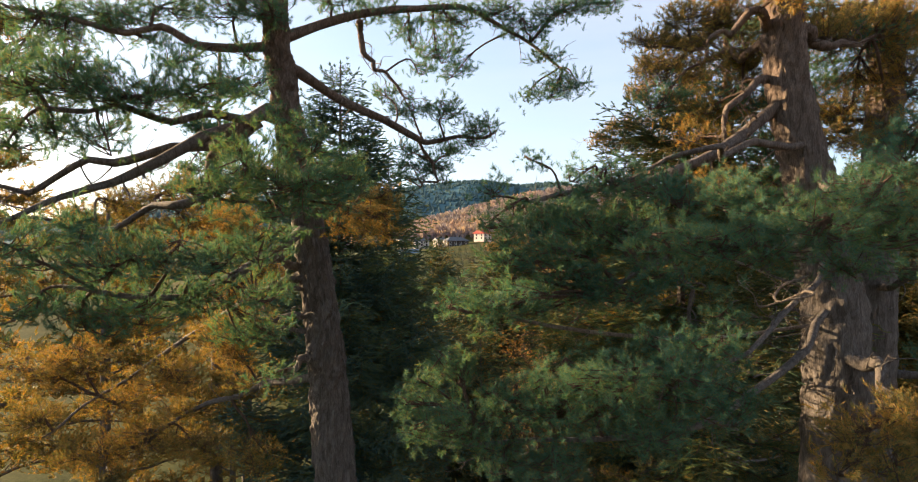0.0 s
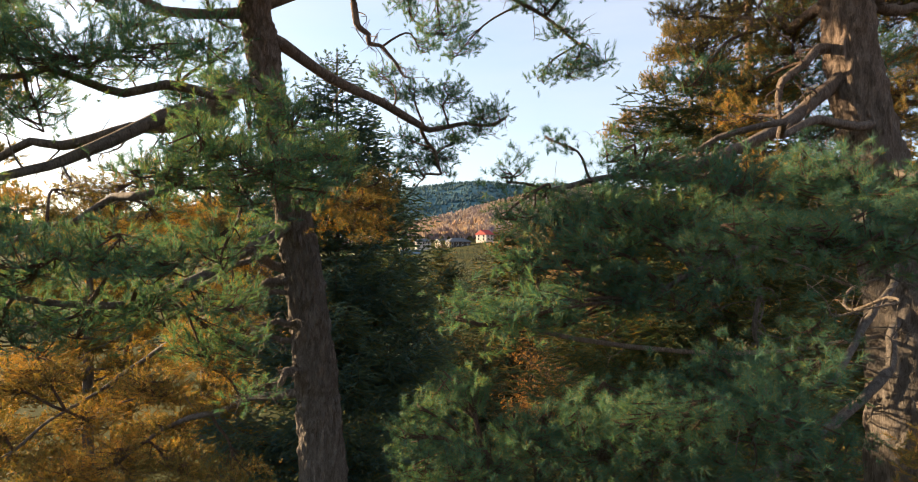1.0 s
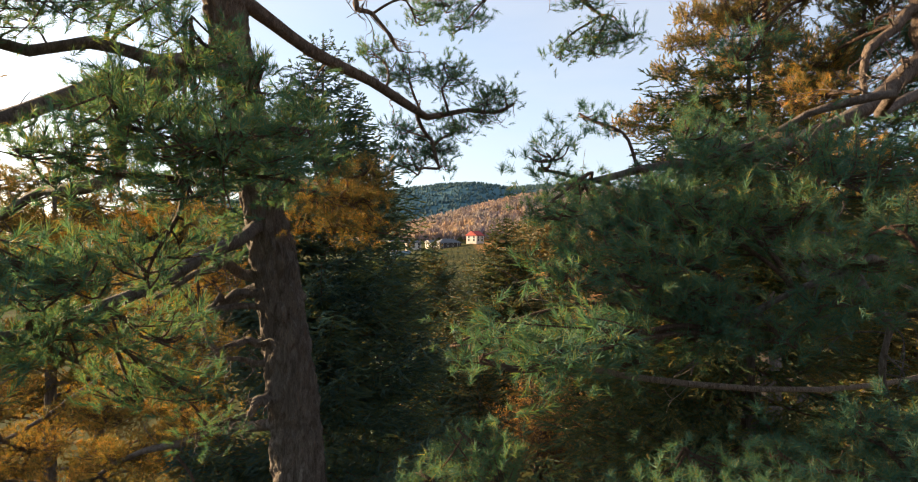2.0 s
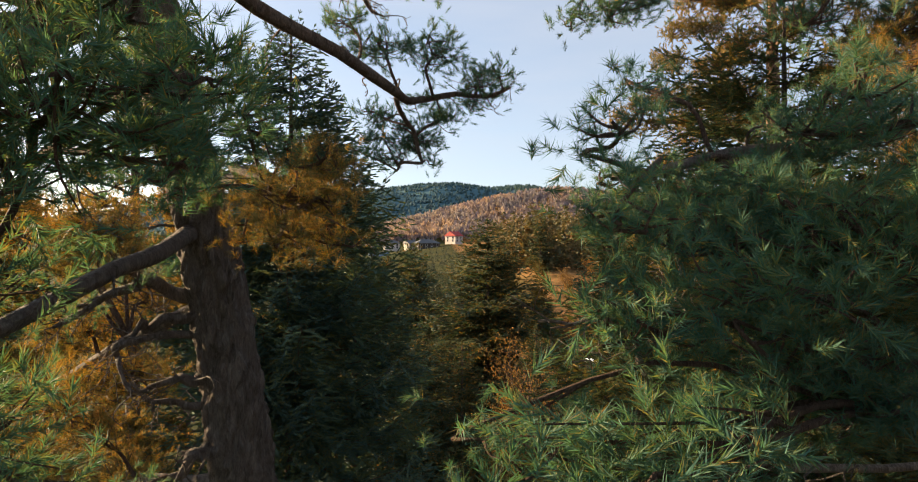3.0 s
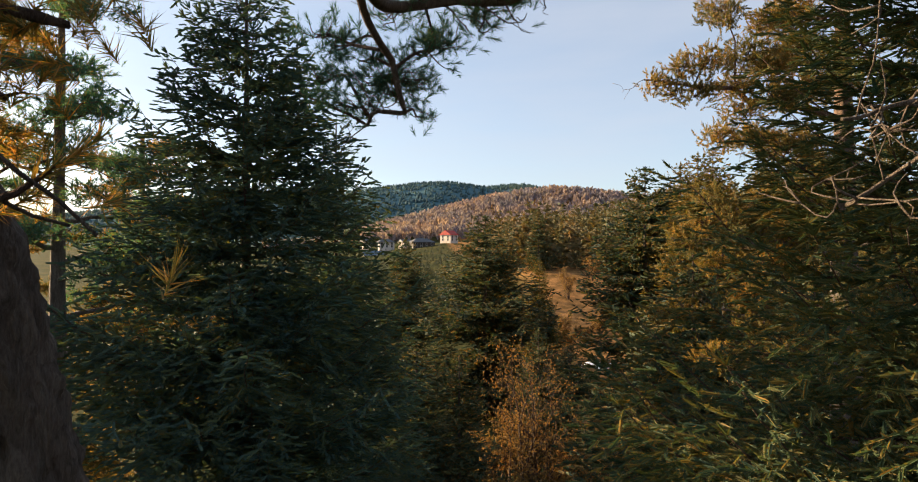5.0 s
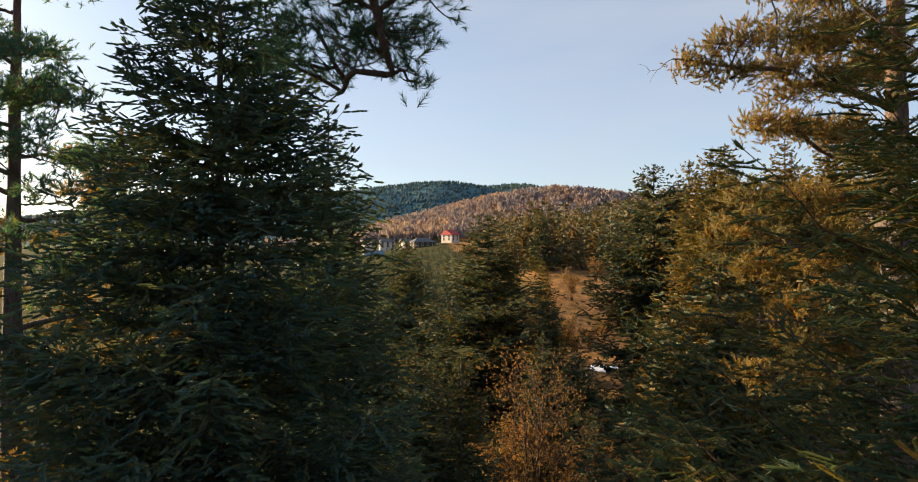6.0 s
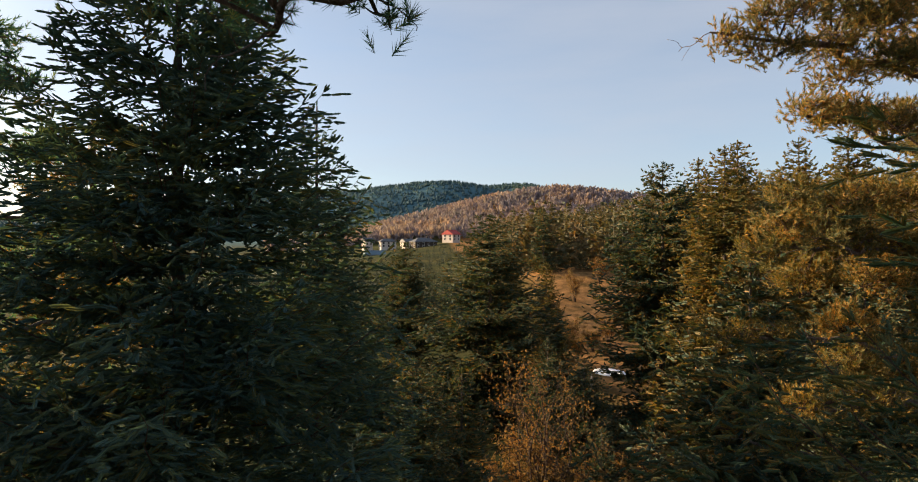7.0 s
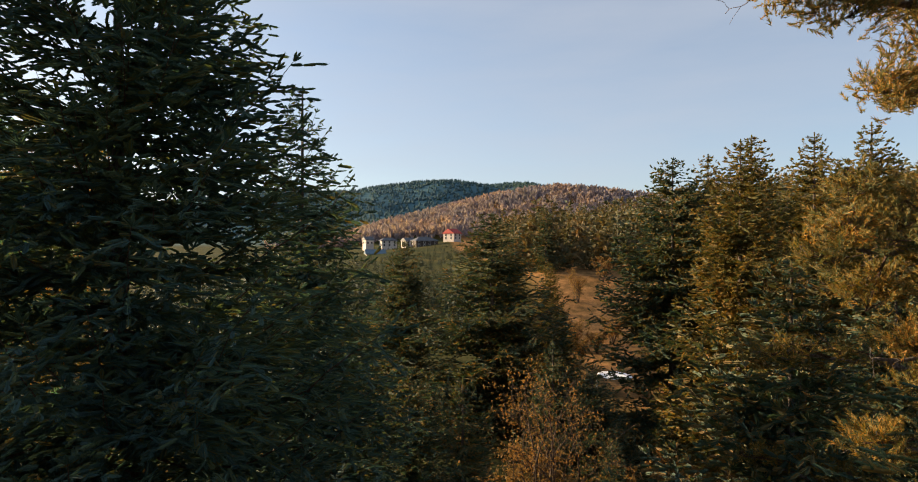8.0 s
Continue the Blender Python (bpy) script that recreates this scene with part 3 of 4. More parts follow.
FOREST_TREES = [forest_tree(17, 12, c) for c in (0.62, 0.72, 0.8, 0.95, 0.7, 0.85)]
FOREST_THIN = [forest_tree(12, 8, c) for c in (0.62, 0.72, 0.8, 0.95, 0.7, 0.85)]
BARE_TREES = [bare_tree() for _ in range(8)]


def wood(name, pts, heights, kinds, material, label, flat=False):
    """A wood of small trees in one mesh."""
    pile = Pile()
    up = np.tile([0.0, 0.0, 1.0], (len(pts), 1)) + 0.03 * rng.normal(size=(len(pts), 3))
    scatter(pile, kinds, pts, up, heights)
    return tagged(new(name, pile.mesh(name, material, not flat)), label, "woodland", kind="stuff")


def peaked_trees(name, pts, heights, material, label, seed):
    """A far mountain forest: thousands of narrow ragged treetops."""
    g = np.random.default_rng(seed)
    pile = Pile()
    n = len(pts)
    a = np.linspace(0, 2 * np.pi, 5, endpoint=False)[None, :] + g.uniform(0, 6, size=(n, 1))
    r = heights[:, None] * g.uniform(0.3, 0.55, size=(n, 5))
    ring = np.stack([pts[:, 0:1] + r * np.cos(a), pts[:, 1:2] + r * np.sin(a), pts[:, 2:3] + heights[:, None] * g.uniform(0.0, 0.3, size=(n, 5))], -1)
    tip = pts + np.stack([g.normal(size=n) * 0.4, g.normal(size=n) * 0.4, heights], -1)
    v = np.concatenate([ring, tip[:, None]], 1).reshape(-1, 3)
    k = np.arange(5)
    f = np.stack([k, (k + 1) % 5, np.full(5, 5)], -1)[None] + (np.arange(n) * 6)[:, None, None]
    pile.add(v, f.reshape(-1, 3))
    return tagged(new(name, pile.mesh(name, material, True)), label, "woodland", kind="stuff")


def on_ground(x, y, sink=0.3):
    return np.stack([x, y, ground_z(x, y) - sink], -1)


g = np.random.default_rng(11)
x, y = g.uniform(-230, 460, 6200), g.uniform(500, 790, 6200)
keep = smooth(-190, 190, x) > 0.05
wood("larch_wood", on_ground(x[keep], y[keep]), g.uniform(9, 16, keep.sum()), BARE_TREES, M_BROWNWOOD, "bare brown autumn wood on a hillside, haze-tinted pinkish", True)
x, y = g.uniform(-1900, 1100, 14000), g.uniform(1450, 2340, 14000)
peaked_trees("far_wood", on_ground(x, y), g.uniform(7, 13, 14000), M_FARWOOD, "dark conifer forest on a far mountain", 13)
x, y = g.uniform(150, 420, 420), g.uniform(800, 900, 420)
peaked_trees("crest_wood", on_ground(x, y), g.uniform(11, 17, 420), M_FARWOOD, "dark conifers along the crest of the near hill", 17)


def in_meadow(x, y):
    """The open strip of dry grass that runs up the slope behind the snow."""
    return (abs(x - (y - 10) * 0.312) < 2.2 + (y - 55) * 0.06) & (y > 50) & (y < 90)


y = 92 + 400 * g.uniform(0, 1, 1500) ** 1.2
x = y * g.uniform(0.05, 0.8, 1500)
open_view = x < 4 + y * 0.085
village = ((x > -48) & (x < 34) & (y > 270) & (y < 375)) | ((x > -34) & (x < -10) & (y > 170) & (y < 290))
h = g.uniform(6.5, 12, 1500) * np.interp(y, [90, 200, 420], [0.95, 1.2, 1.6])
for part, kinds in (((y < 150), FOREST_TREES), ((y >= 150), FOREST_THIN)):
    part = part & ~open_view & ~village & ~in_meadow(x, y)
    wood("hill_forest", on_ground(x[part], y[part]), h[part], kinds, M_MIDWOOD, "mixed green and golden conifer forest on the slopes", True)
y = 70 + 330 * g.uniform(0, 1, 2400) ** 1.0
x = y * g.uniform(-0.42, 0.15, 2400)
room = 11.1 - 0.05 * (y - 10) - ground_z(x, y)
keep = (x < 4 + y * 0.085) & ~((x > -48) & (x < 34) & (y > 326) & (y < 375)) & ~((x > -32) & (x < -14) & (y > 240) & (y < 290)) 
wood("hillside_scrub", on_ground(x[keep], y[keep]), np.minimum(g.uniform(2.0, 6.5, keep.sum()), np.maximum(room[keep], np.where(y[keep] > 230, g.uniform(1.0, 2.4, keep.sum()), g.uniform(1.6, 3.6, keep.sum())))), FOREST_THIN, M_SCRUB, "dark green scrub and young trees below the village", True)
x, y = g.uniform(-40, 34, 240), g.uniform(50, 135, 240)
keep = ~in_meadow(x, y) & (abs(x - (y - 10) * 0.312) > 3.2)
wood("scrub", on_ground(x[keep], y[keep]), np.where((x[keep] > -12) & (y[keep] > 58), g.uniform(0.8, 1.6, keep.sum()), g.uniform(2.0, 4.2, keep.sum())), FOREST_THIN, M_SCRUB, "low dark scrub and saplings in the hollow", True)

# ---- old pine by the gap ----
# foliage pads, branch by branch: place and half width
LEFT_HIGH = [
    (-5.03, 7.0, 13.66, 0.56), (-4.44, 7.4, 13.81, 0.59), (-3.68, 7.5, 13.92, 0.45), (-4.93, 6.5, 13.08, 0.39), (-4.68, 7.0, 13.31, 0.35),
    (-2.74, 7.0, 13.72, 0.42), (-2.19, 6.8, 13.71, 0.41), (-1.73, 7.8, 14.27, 0.46), (-3.12, 6.5, 12.98, 0.32), (-3.96, 7.2, 13.52, 0.36),
    (-2.6, 7.2, 13.27, 0.25)]
LEFT_BROAD = [
    (-3.86, 5.3, 12.38, 0.5), (-3.39, 5.3, 12.38, 0.47), (-2.97, 5.4, 12.32, 0.48), (-2.58, 5.6, 12.4, 0.42), (-2.29, 6.0, 12.56, 0.33),
    (-3.79, 5.5, 12.08, 0.38), (-4.19, 5.6, 11.96, 0.39), (-3.3, 5.5, 11.99, 0.33), (-2.15, 6.3, 12.67, 0.19), (-3.71, 5.8, 12.74, 0.29)]
LEFT_NEAR = [
    (-1.69, 5.6, 12.1, 0.33), (-1.86, 5.3, 11.59, 0.45), (-1.44, 5.3, 11.48, 0.45), (-1.12, 5.4, 11.55, 0.27), (-2.26, 5.3, 11.43, 0.32),
    (-1.63, 5.4, 11.25, 0.27), (-1.22, 5.5, 11.34, 0.22), (-1.36, 5.6, 11.9, 0.28), (-2.21, 5.8, 11.93, 0.23), (-1.08, 5.6, 11.73, 0.19)]
LEFT_LOW = [
    (-3.57, 4.9, 10.86, 0.41), (-3.38, 5.2, 11.06, 0.31), (-2.9, 5.0, 10.76, 0.45), (-2.5, 5.1, 10.86, 0.38), (-2.11, 5.2, 10.78, 0.41),
    (-1.79, 5.4, 10.9, 0.32), (-3.95, 5.5, 10.36, 0.33), (-3.4, 5.4, 10.31, 0.38), (-2.86, 5.4, 10.42, 0.38), (-2.52, 5.6, 10.4, 0.33),
    (-1.91, 5.6, 10.46, 0.28), (-2.29, 6.0, 10.12, 0.3), (-1.93, 6.0, 10.06, 0.24)]
LEFT_FAR = [
    (-4.15, 8.3, 11.68, 0.49), (-4.93, 8.5, 11.57, 0.42), (-5.52, 8.5, 11.44, 0.34), (-3.7, 8.2, 11.18, 0.49), (-4.48, 8.3, 11.14, 0.49),
    (-7.19, 10.0, 8.74, 0.7), (-6.52, 10.2, 8.89, 0.61), (-6.03, 10.4, 8.13, 0.62), (-7.19, 10.0, 7.94, 0.6), (-5.05, 10.5, 8.62, 0.63),
    (-5.4, 10.0, 7.54, 0.7), (-4.41, 10.0, 7.54, 0.6), (-3.37, 9.6, 7.49, 0.57), (-3.61, 10.0, 8.54, 0.5), (-4.69, 10.4, 8.03, 0.62),
    (-6.17, 9.8, 7.42, 0.58)]
LEFT_SCREEN = [
    (-1.89, 6.6, 11.99, 0.21), (-1.91, 6.7, 11.81, 0.20), (-1.64, 6.6, 11.64, 0.19), (-1.45, 6.7, 11.59, 0.20), (-1.30, 6.8, 11.74, 0.18), (-1.77, 6.6, 11.45, 0.19), (-1.57, 6.7, 11.37, 0.19), (-1.35, 6.8, 11.43, 0.18), (-1.15, 6.9, 11.58, 0.16), (-1.75, 6.8, 11.94, 0.18), (-1.52, 6.9, 11.87, 0.19), (-1.93, 6.6, 11.31, 0.19)]
# Sunlit pads behind the trunk; the gold needle colour carries their light.
LEFT_SUNLIT = [
    (-4.09, 10.0, 10.86, 0.50), (-3.77, 10.2, 11.02, 0.52), (-3.98, 10.0, 10.18, 0.56), (-3.39, 9.8, 9.67, 0.54), (-3.96, 9.8, 9.52, 0.54), (-3.39, 10.0, 10.46, 0.45), (-3.94, 10.4, 11.37, 0.48), (-4.27, 10.2, 11.25, 0.52), (-2.87, 9.6, 9.35, 0.42), (-3.73, 9.6, 9.16, 0.47), (-3.12, 9.8, 10.05, 0.44)]
LEFT_GOLD = [
    (-0.94, 6.6, 11.31, 0.28), (-0.85, 6.6, 11.5, 0.21), (-1.06, 6.5, 11.11, 0.19), (-0.79, 6.7, 11.11, 0.17), (-0.85, 7.0, 11.36, 0.09),
    (-1.06, 7.2, 11.45, 0.1), (-1.36, 7.3, 11.33, 0.16), (-1.28, 7.4, 11.19, 0.13), (-1.5, 7.4, 11.14, 0.13), (-1.4, 7.2, 11.41, 0.12),
    (-1.0, 7.1, 11.28, 0.08)]
LEFT_RIGHT = [
    (-1.19, 8.3, 14.23, 0.37), (-0.73, 8.8, 14.08, 0.35), (-0.32, 9.5, 14.08, 0.47), (-0.13, 9.0, 14.41, 0.49), (0.56, 9.2, 14.54, 0.5),
    (1.06, 9.2, 14.26, 0.41), (1.44, 9.0, 13.34, 0.4), (1.8, 9.0, 13.43, 0.22), (1.08, 9.0, 13.21, 0.22), (1.61, 9.2, 14.58, 0.5),
    (2.25, 9.2, 14.67, 0.37), (-0.04, 9.6, 13.74, 0.31), (1.32, 9.1, 13.86, 0.27), (-0.6, 9.4, 13.73, 0.23)]
LEFT_HANG = [(-0.83, 10.0, 13.2, 0.4), (-0.29, 10.2, 13.2, 0.43), (0.27, 10.3, 12.91, 0.39), (-1.21, 9.8, 13.45, 0.29), (0.47, 10.3, 13.07, 0.23), (-0.54, 11.1, 12.4, 0.4), (-0.15, 11.0, 12.64, 0.31), (-1.03, 11.0, 12.71, 0.27), (-0.51, 11.1, 12.3, 0.22), (-0.85, 11.1, 12.16, 0.22), (-0.3, 11.1, 12.1, 0.12), (-1.12, 11.1, 12.43, 0.19), (-0.71, 11.0, 12.52, 0.19), (-1.24, 11.2, 12.28, 0.15), (-0.93, 10.9, 12.6, 0.15), (-0.16, 10.9, 12.68, 0.17), (0.22, 10.7, 12.77, 0.2), (-0.43, 10.6, 12.8, 0.19)]
LEFT_LIMBS = [
    ([(-2.28, 7.75, 13.3), (-1.45, 8.9, 12.95), (-0.6, 10.1, 12.75), (0.1, 10.4, 12.85), (0.65, 10.3, 12.9)], 0.075, 0, 0.5, 0),
    ([(-0.65, 10.1, 12.75), (-0.5, 10.7, 12.4), (-0.5, 11.0, 12.15), (-0.75, 11.1, 12.0)], 0.03, 0, 0.4, 0),
    ([(-2.3, 7.6, 13.6), (-1.4, 8.2, 14.2), (-0.1, 8.9, 14.5), (1.0, 9.2, 14.3), (1.7, 9.1, 13.6)], 0.07, 0, 0.5, 0),
    ([(-1.4, 8.3, 14.1), (-1.25, 8.4, 13.5), (-0.75, 8.7, 13.1)], 0.05, 0, 0.4, 0),
    ([(-2.25, 7.8, 12.75), (-2.7, 7.0, 12.3), (-3.4, 5.85, 11.65), (-3.95, 5.05, 11.15)], 0.1, 0, 0.4, 0),
    ([(-2.5, 7.4, 12.5), (-3.5, 7.0, 12.0), (-4.6, 6.6, 11.8), (-5.4, 6.2, 11.5)], 0.07, 0, 0.5, 0),
    ([(-2.6, 7.3, 12.4), (-3.3, 7.4, 11.6), (-4.2, 7.6, 11.3), (-5.3, 7.6, 10.9)], 0.08, 0, 0.5, 0),
    ([(-2.3, 7.5, 13.5), (-3.3, 7.2, 13.4), (-4.4, 7.0, 13.6), (-5.4, 6.9, 13.8)], 0.06, 0, 0.5, 0),
    ([(-2.25, 7.8, 12.6), (-2.5, 6.6, 12.4), (-3.0, 5.6, 12.2), (-3.8, 5.3, 12.2)], 0.06, 0, 0.3, 0),
    ([(-2.2, 8.1, 11.9), (-2.0, 6.9, 11.7), (-1.8, 5.7, 11.35)], 0.06, 0, 0.3, 0),
    ([(-2.2, 8.4, 11.2), (-2.3, 7.0, 10.8), (-2.6, 5.6, 10.5), (-3.3, 5.1, 10.6)], 0.07, 0, 0.3, 0),
    ([(-2.2, 8.6, 10.6), (-3.4, 9.7, 10.1), (-5.1, 10.7, 9.0), (-6.1, 10.3, 8.3), (-7.0, 9.9, 7.7)], 0.06, 0, 0.7, 0),
    ([(-2.15, 8.4, 11.4), (-1.6, 7.5, 11.5), (-1.05, 6.8, 11.3)], 0.05, 0, 0.3, 0),
    ([(-2.1, 8.7, 10.64), (-2.45, 8.6, 10.64), (-2.7, 8.5, 10.72), (-2.97, 8.4, 10.58), (-3.28, 8.3, 10.41)], 0.075, 2, 0.4, 60),
    ([(-2.1, 8.7, 10.43), (-2.41, 8.5, 10.43), (-2.58, 8.4, 10.38), (-2.73, 8.3, 10.31)], 0.06, 0, 0.2, 0),
    ([(-2.1, 8.7, 10.3), (-2.71, 8.3, 10.3), (-2.76, 8.3, 10.13), (-2.62, 8.2, 9.89)], 0.035, 0, 0.2, 0),
    ([(-2.1, 8.7, 9.96), (-2.31, 8.6, 9.96), (-2.48, 8.5, 9.94), (-2.65, 8.4, 9.88)], 0.06, 0, 0.2, 0),
    ([(-2.1, 8.7, 9.69), (-2.3, 8.7, 9.69), (-2.5, 8.6, 9.74), (-2.72, 8.5, 9.83)], 0.05, 0, 0.2, 0),
    ([(-2.1, 8.7, 9.25), (-2.17, 8.7, 9.25), (-2.27, 8.5, 9.3), (-2.39, 8.4, 9.17), (-2.6, 8.2, 9.09)], 0.09, 1, 0.35, 60),
    ([(-2.1, 8.8, 9.0), (-3.2, 9.6, 8.6), (-4.6, 10.0, 8.0), (-5.6, 10.0, 7.4)], 0.07, 0, 0.4, 0),
]
pine("pine_tree", (-1.5, 9.3, 0.0), [(-1.5, 9.3, -0.3), (-1.75, 9.1, 5.0), (-1.93, 9.0, 8.0), (-2.02, 8.87, 9.4), (-2.15, 8.55, 11.0), (-2.27, 7.7, 12.85), (-2.3, 7.3, 14.0), (-2.3, 6.8, 16.5), (-2.2, 6.6, 19.0)],
     [0.38, 0.32, 0.28, 0.25, 0.21, 0.155, 0.14, 0.1, 0.03], LEFT_LIMBS, "old leaning pine with flaking bark and crooked limbs", "old pines",
     LEFT_HIGH + LEFT_BROAD + LEFT_NEAR + LEFT_LOW + LEFT_FAR + LEFT_RIGHT + LEFT_HANG + [p for p in LEFT_SUNLIT if p[0] < -3.3], split=True, close=LEFT_GOLD + LEFT_SCREEN[::2], gold=LEFT_GOLD + LEFT_FAR + LEFT_SUNLIT, sides=96, rings=320, relief=0.05)

# ---- old pine on the other side of the gap ----
RIGHT_TIP = [
    (0.33, 5.44, 11.47, 0.15), (0.37, 5.27, 11.14, 0.21), (0.78, 6.5, 11.88, 0.16),
    (1.21, 6.2, 11.38, 0.28), (0.87, 6.0, 11.13, 0.3), (1.64, 6.2, 11.63, 0.37)]
RIGHT_MID = [
    (0.08, 5.0, 10.44, 0.3), (0.38, 5.0, 10.46, 0.3), (0.53, 5.6, 10.79, 0.33), (0.96, 5.5, 10.9, 0.38), (1.2, 5.6, 11.12, 0.33),
    (1.53, 5.6, 11.12, 0.39), (2.07, 5.7, 11.41, 0.48), (1.79, 5.2, 10.7, 0.26),
    (1.2, 5.6, 10.62, 0.28), (1.53, 5.4, 10.53, 0.27), (0.73, 5.4, 10.42, 0.24)]
RIGHT_NEAR = [
    (1.64, 4.4, 11.01, 0.31), (1.82, 4.1, 10.97, 0.33), (2.09, 4.0, 10.93, 0.32), (2.42, 3.95, 11.09, 0.35), (2.83, 4.1, 11.29, 0.37),
    (3.19, 4.2, 11.47, 0.33), (2.44, 4.5, 11.23, 0.36), (2.22, 4.8, 11.34, 0.33), (3.0, 4.1, 11.01, 0.33), (2.74, 4.2, 10.84, 0.21),
    (1.55, 4.8, 10.91, 0.24), (3.39, 4.4, 11.8, 0.26)]
RIGHT_LOW = [
    (-0.13, 5.3, 9.88, 0.24), (-0.42, 5.4, 9.51, 0.24), (-0.23, 5.2, 9.31, 0.31), (0.13, 5.0, 9.42, 0.35), (0.47, 4.9, 9.65, 0.34),
    (0.82, 4.7, 9.61, 0.35), (1.19, 4.5, 9.76, 0.38), (1.59, 4.5, 9.85, 0.38), (2.04, 4.6, 9.73, 0.34), (1.42, 4.4, 9.52, 0.31),
    (0.36, 4.8, 9.2, 0.29), (0.97, 5.0, 9.87, 0.25), (1.94, 4.8, 10.06, 0.24), (0.76, 4.6, 9.23, 0.27)]
RIGHT_BELOW = [
    (-0.3, 5.4, 9.67, 0.19), (0.07, 5.2, 9.88, 0.18), (0.33, 5.0, 9.71, 0.17), (0.93, 4.3, 9.94, 0.19), (1.2, 4.2, 10.03, 0.21),
    (1.57, 4.3, 10.1, 0.22), (1.84, 4.3, 10.21, 0.22), (1.55, 4.6, 10.19, 0.21), (1.6, 4.1, 10.04, 0.2), (0.66, 4.6, 9.86, 0.18),
    (2.05, 4.5, 10.41, 0.17), (1.32, 4.8, 10.01, 0.16)]
RIGHT_PASS = [
    (0.54, 6.2, 11.37, 0.14), (0.7, 6.1, 11.31, 0.16), (0.87, 6.0, 11.27, 0.18), (1.11, 6.0, 11.3, 0.18), (0.76, 6.0, 11.12, 0.18),
    (0.6, 6.2, 11.12, 0.14), (0.92, 5.8, 11.07, 0.19), (1.17, 5.8, 11.16, 0.17), (1.01, 5.2, 11.57, 0.14), (1.26, 5.6, 11.2, 0.17),
    (1.14, 5.2, 11.46, 0.12), (1.38, 5.6, 10.96, 0.15), (1.24, 5.8, 10.97, 0.14)]
RIGHT_PASSLOW = [
    (0.79, 5.4, 10.78, 0.16), (1.02, 5.5, 10.7, 0.17), (0.95, 5.8, 10.43, 0.14), (1.14, 5.4, 10.71, 0.18), (1.26, 5.4, 10.51, 0.18),
    (1.15, 5.6, 10.42, 0.17), (-0.04, 5.4, 10.4, 0.12), (0.18, 5.6, 10.39, 0.13), (0.36, 5.6, 10.3, 0.11), (0.55, 5.4, 10.39, 0.12),
    (0.85, 5.9, 10.63, 0.1), (0.75, 5.3, 10.38, 0.11)]
RIGHT_GOLD = [
    (4.01, 5.8, 9.11, 0.43), (4.41, 5.8, 9.28, 0.4), (3.77, 5.7, 8.8, 0.34), (4.2, 5.6, 8.84, 0.39)]
RIGHT_TOP = [(3.54, 8.0, 13.96, 0.64), (3.05, 8.4, 13.44, 0.58), (3.94, 8.0, 13.0, 0.48), (4.77, 7.8, 13.73, 0.62), (5.53, 8.0, 13.8, 0.64), (6.01, 8.0, 13.32, 0.64), (5.49, 8.3, 12.99, 0.58), (5.93, 7.8, 13.96, 0.62), (3.22, 7.8, 12.72, 0.46), (2.78, 8.6, 13.92, 0.43), (5.24, 8.3, 12.42, 0.49), (6.23, 8.3, 12.58, 0.49), (3.69, 7.8, 13.42, 0.46), (3.22, 8.2, 14.11, 0.49), (3.6, 6.4, 13.68, 0.38)]
RIGHT_SIDE = [(3.0, 7.6, 12.3, 0.4), (3.5, 7.7, 12.75, 0.4), (4.0, 7.6, 12.2, 0.4), (3.3, 7.4, 11.7, 0.4), (4.3, 7.5, 12.85, 0.45), (2.7, 7.9, 12.9, 0.36), (3.9, 7.9, 13.3, 0.42)]
RIGHT_LIMBS = [
    ([(4.1, 7.1, 12.8), (3.4, 6.9, 12.4), (2.6, 6.6, 11.9), (1.7, 6.4, 11.6), (0.6, 6.35, 11.4)], 0.09, 0, 0.4, 0),
    ([(4.3, 7.1, 11.5), (3.4, 6.3, 11.0), (2.5, 5.7, 10.8), (1.75, 5.5, 10.85), (1.25, 5.6, 10.4)], 0.04, 0, 0.4, 0),
    ([(1.75, 5.5, 10.85), (2.0, 5.3, 10.75), (2.1, 5.3, 10.2)], 0.035, 0, 0.2, 0),
    ([(4.45, 7.1, 10.2), (3.5, 6.0, 9.9), (2.2, 5.0, 9.6), (1.0, 4.9, 9.4), (0.0, 5.2, 9.2)], 0.045, 0, 0.4, 0),
    ([(4.3, 7.1, 11.8), (3.8, 5.8, 11.4), (3.0, 4.6, 11.1), (2.1, 4.1, 10.8)], 0.04, 0, 0.4, 0),
    ([(4.4, 7.1, 10.8), (3.4, 5.9, 10.4), (2.4, 5.0, 10.1), (1.6, 4.4, 9.9)], 0.035, 0, 0.4, 0),
    ([(4.2, 7.1, 12.2), (3.2, 6.5, 12.0), (2.3, 6.1, 11.8), (1.5, 6.1, 11.6)], 0.05, 0, 0.4, 0),
    ([(4.5, 6.9, 9.7), (4.6, 6.5, 9.55), (4.55, 6.1, 9.2)], 0.10, 0, 0.3, 0),
    ([(3.9, 7.1, 13.0), (3.3, 7.0, 12.6), (2.9, 6.9, 11.9)], 0.06, 0, 0.4, 0),
    ([(3.95, 7.1, 13.2), (3.4, 6.9, 13.6), (2.8, 6.7, 13.2)], 0.08, 0, 0.4, 0),
    ([(3.9, 7.1, 13.6), (4.6, 7.3, 13.4), (5.4, 7.6, 13.7)], 0.08, 0, 0.4, 0),
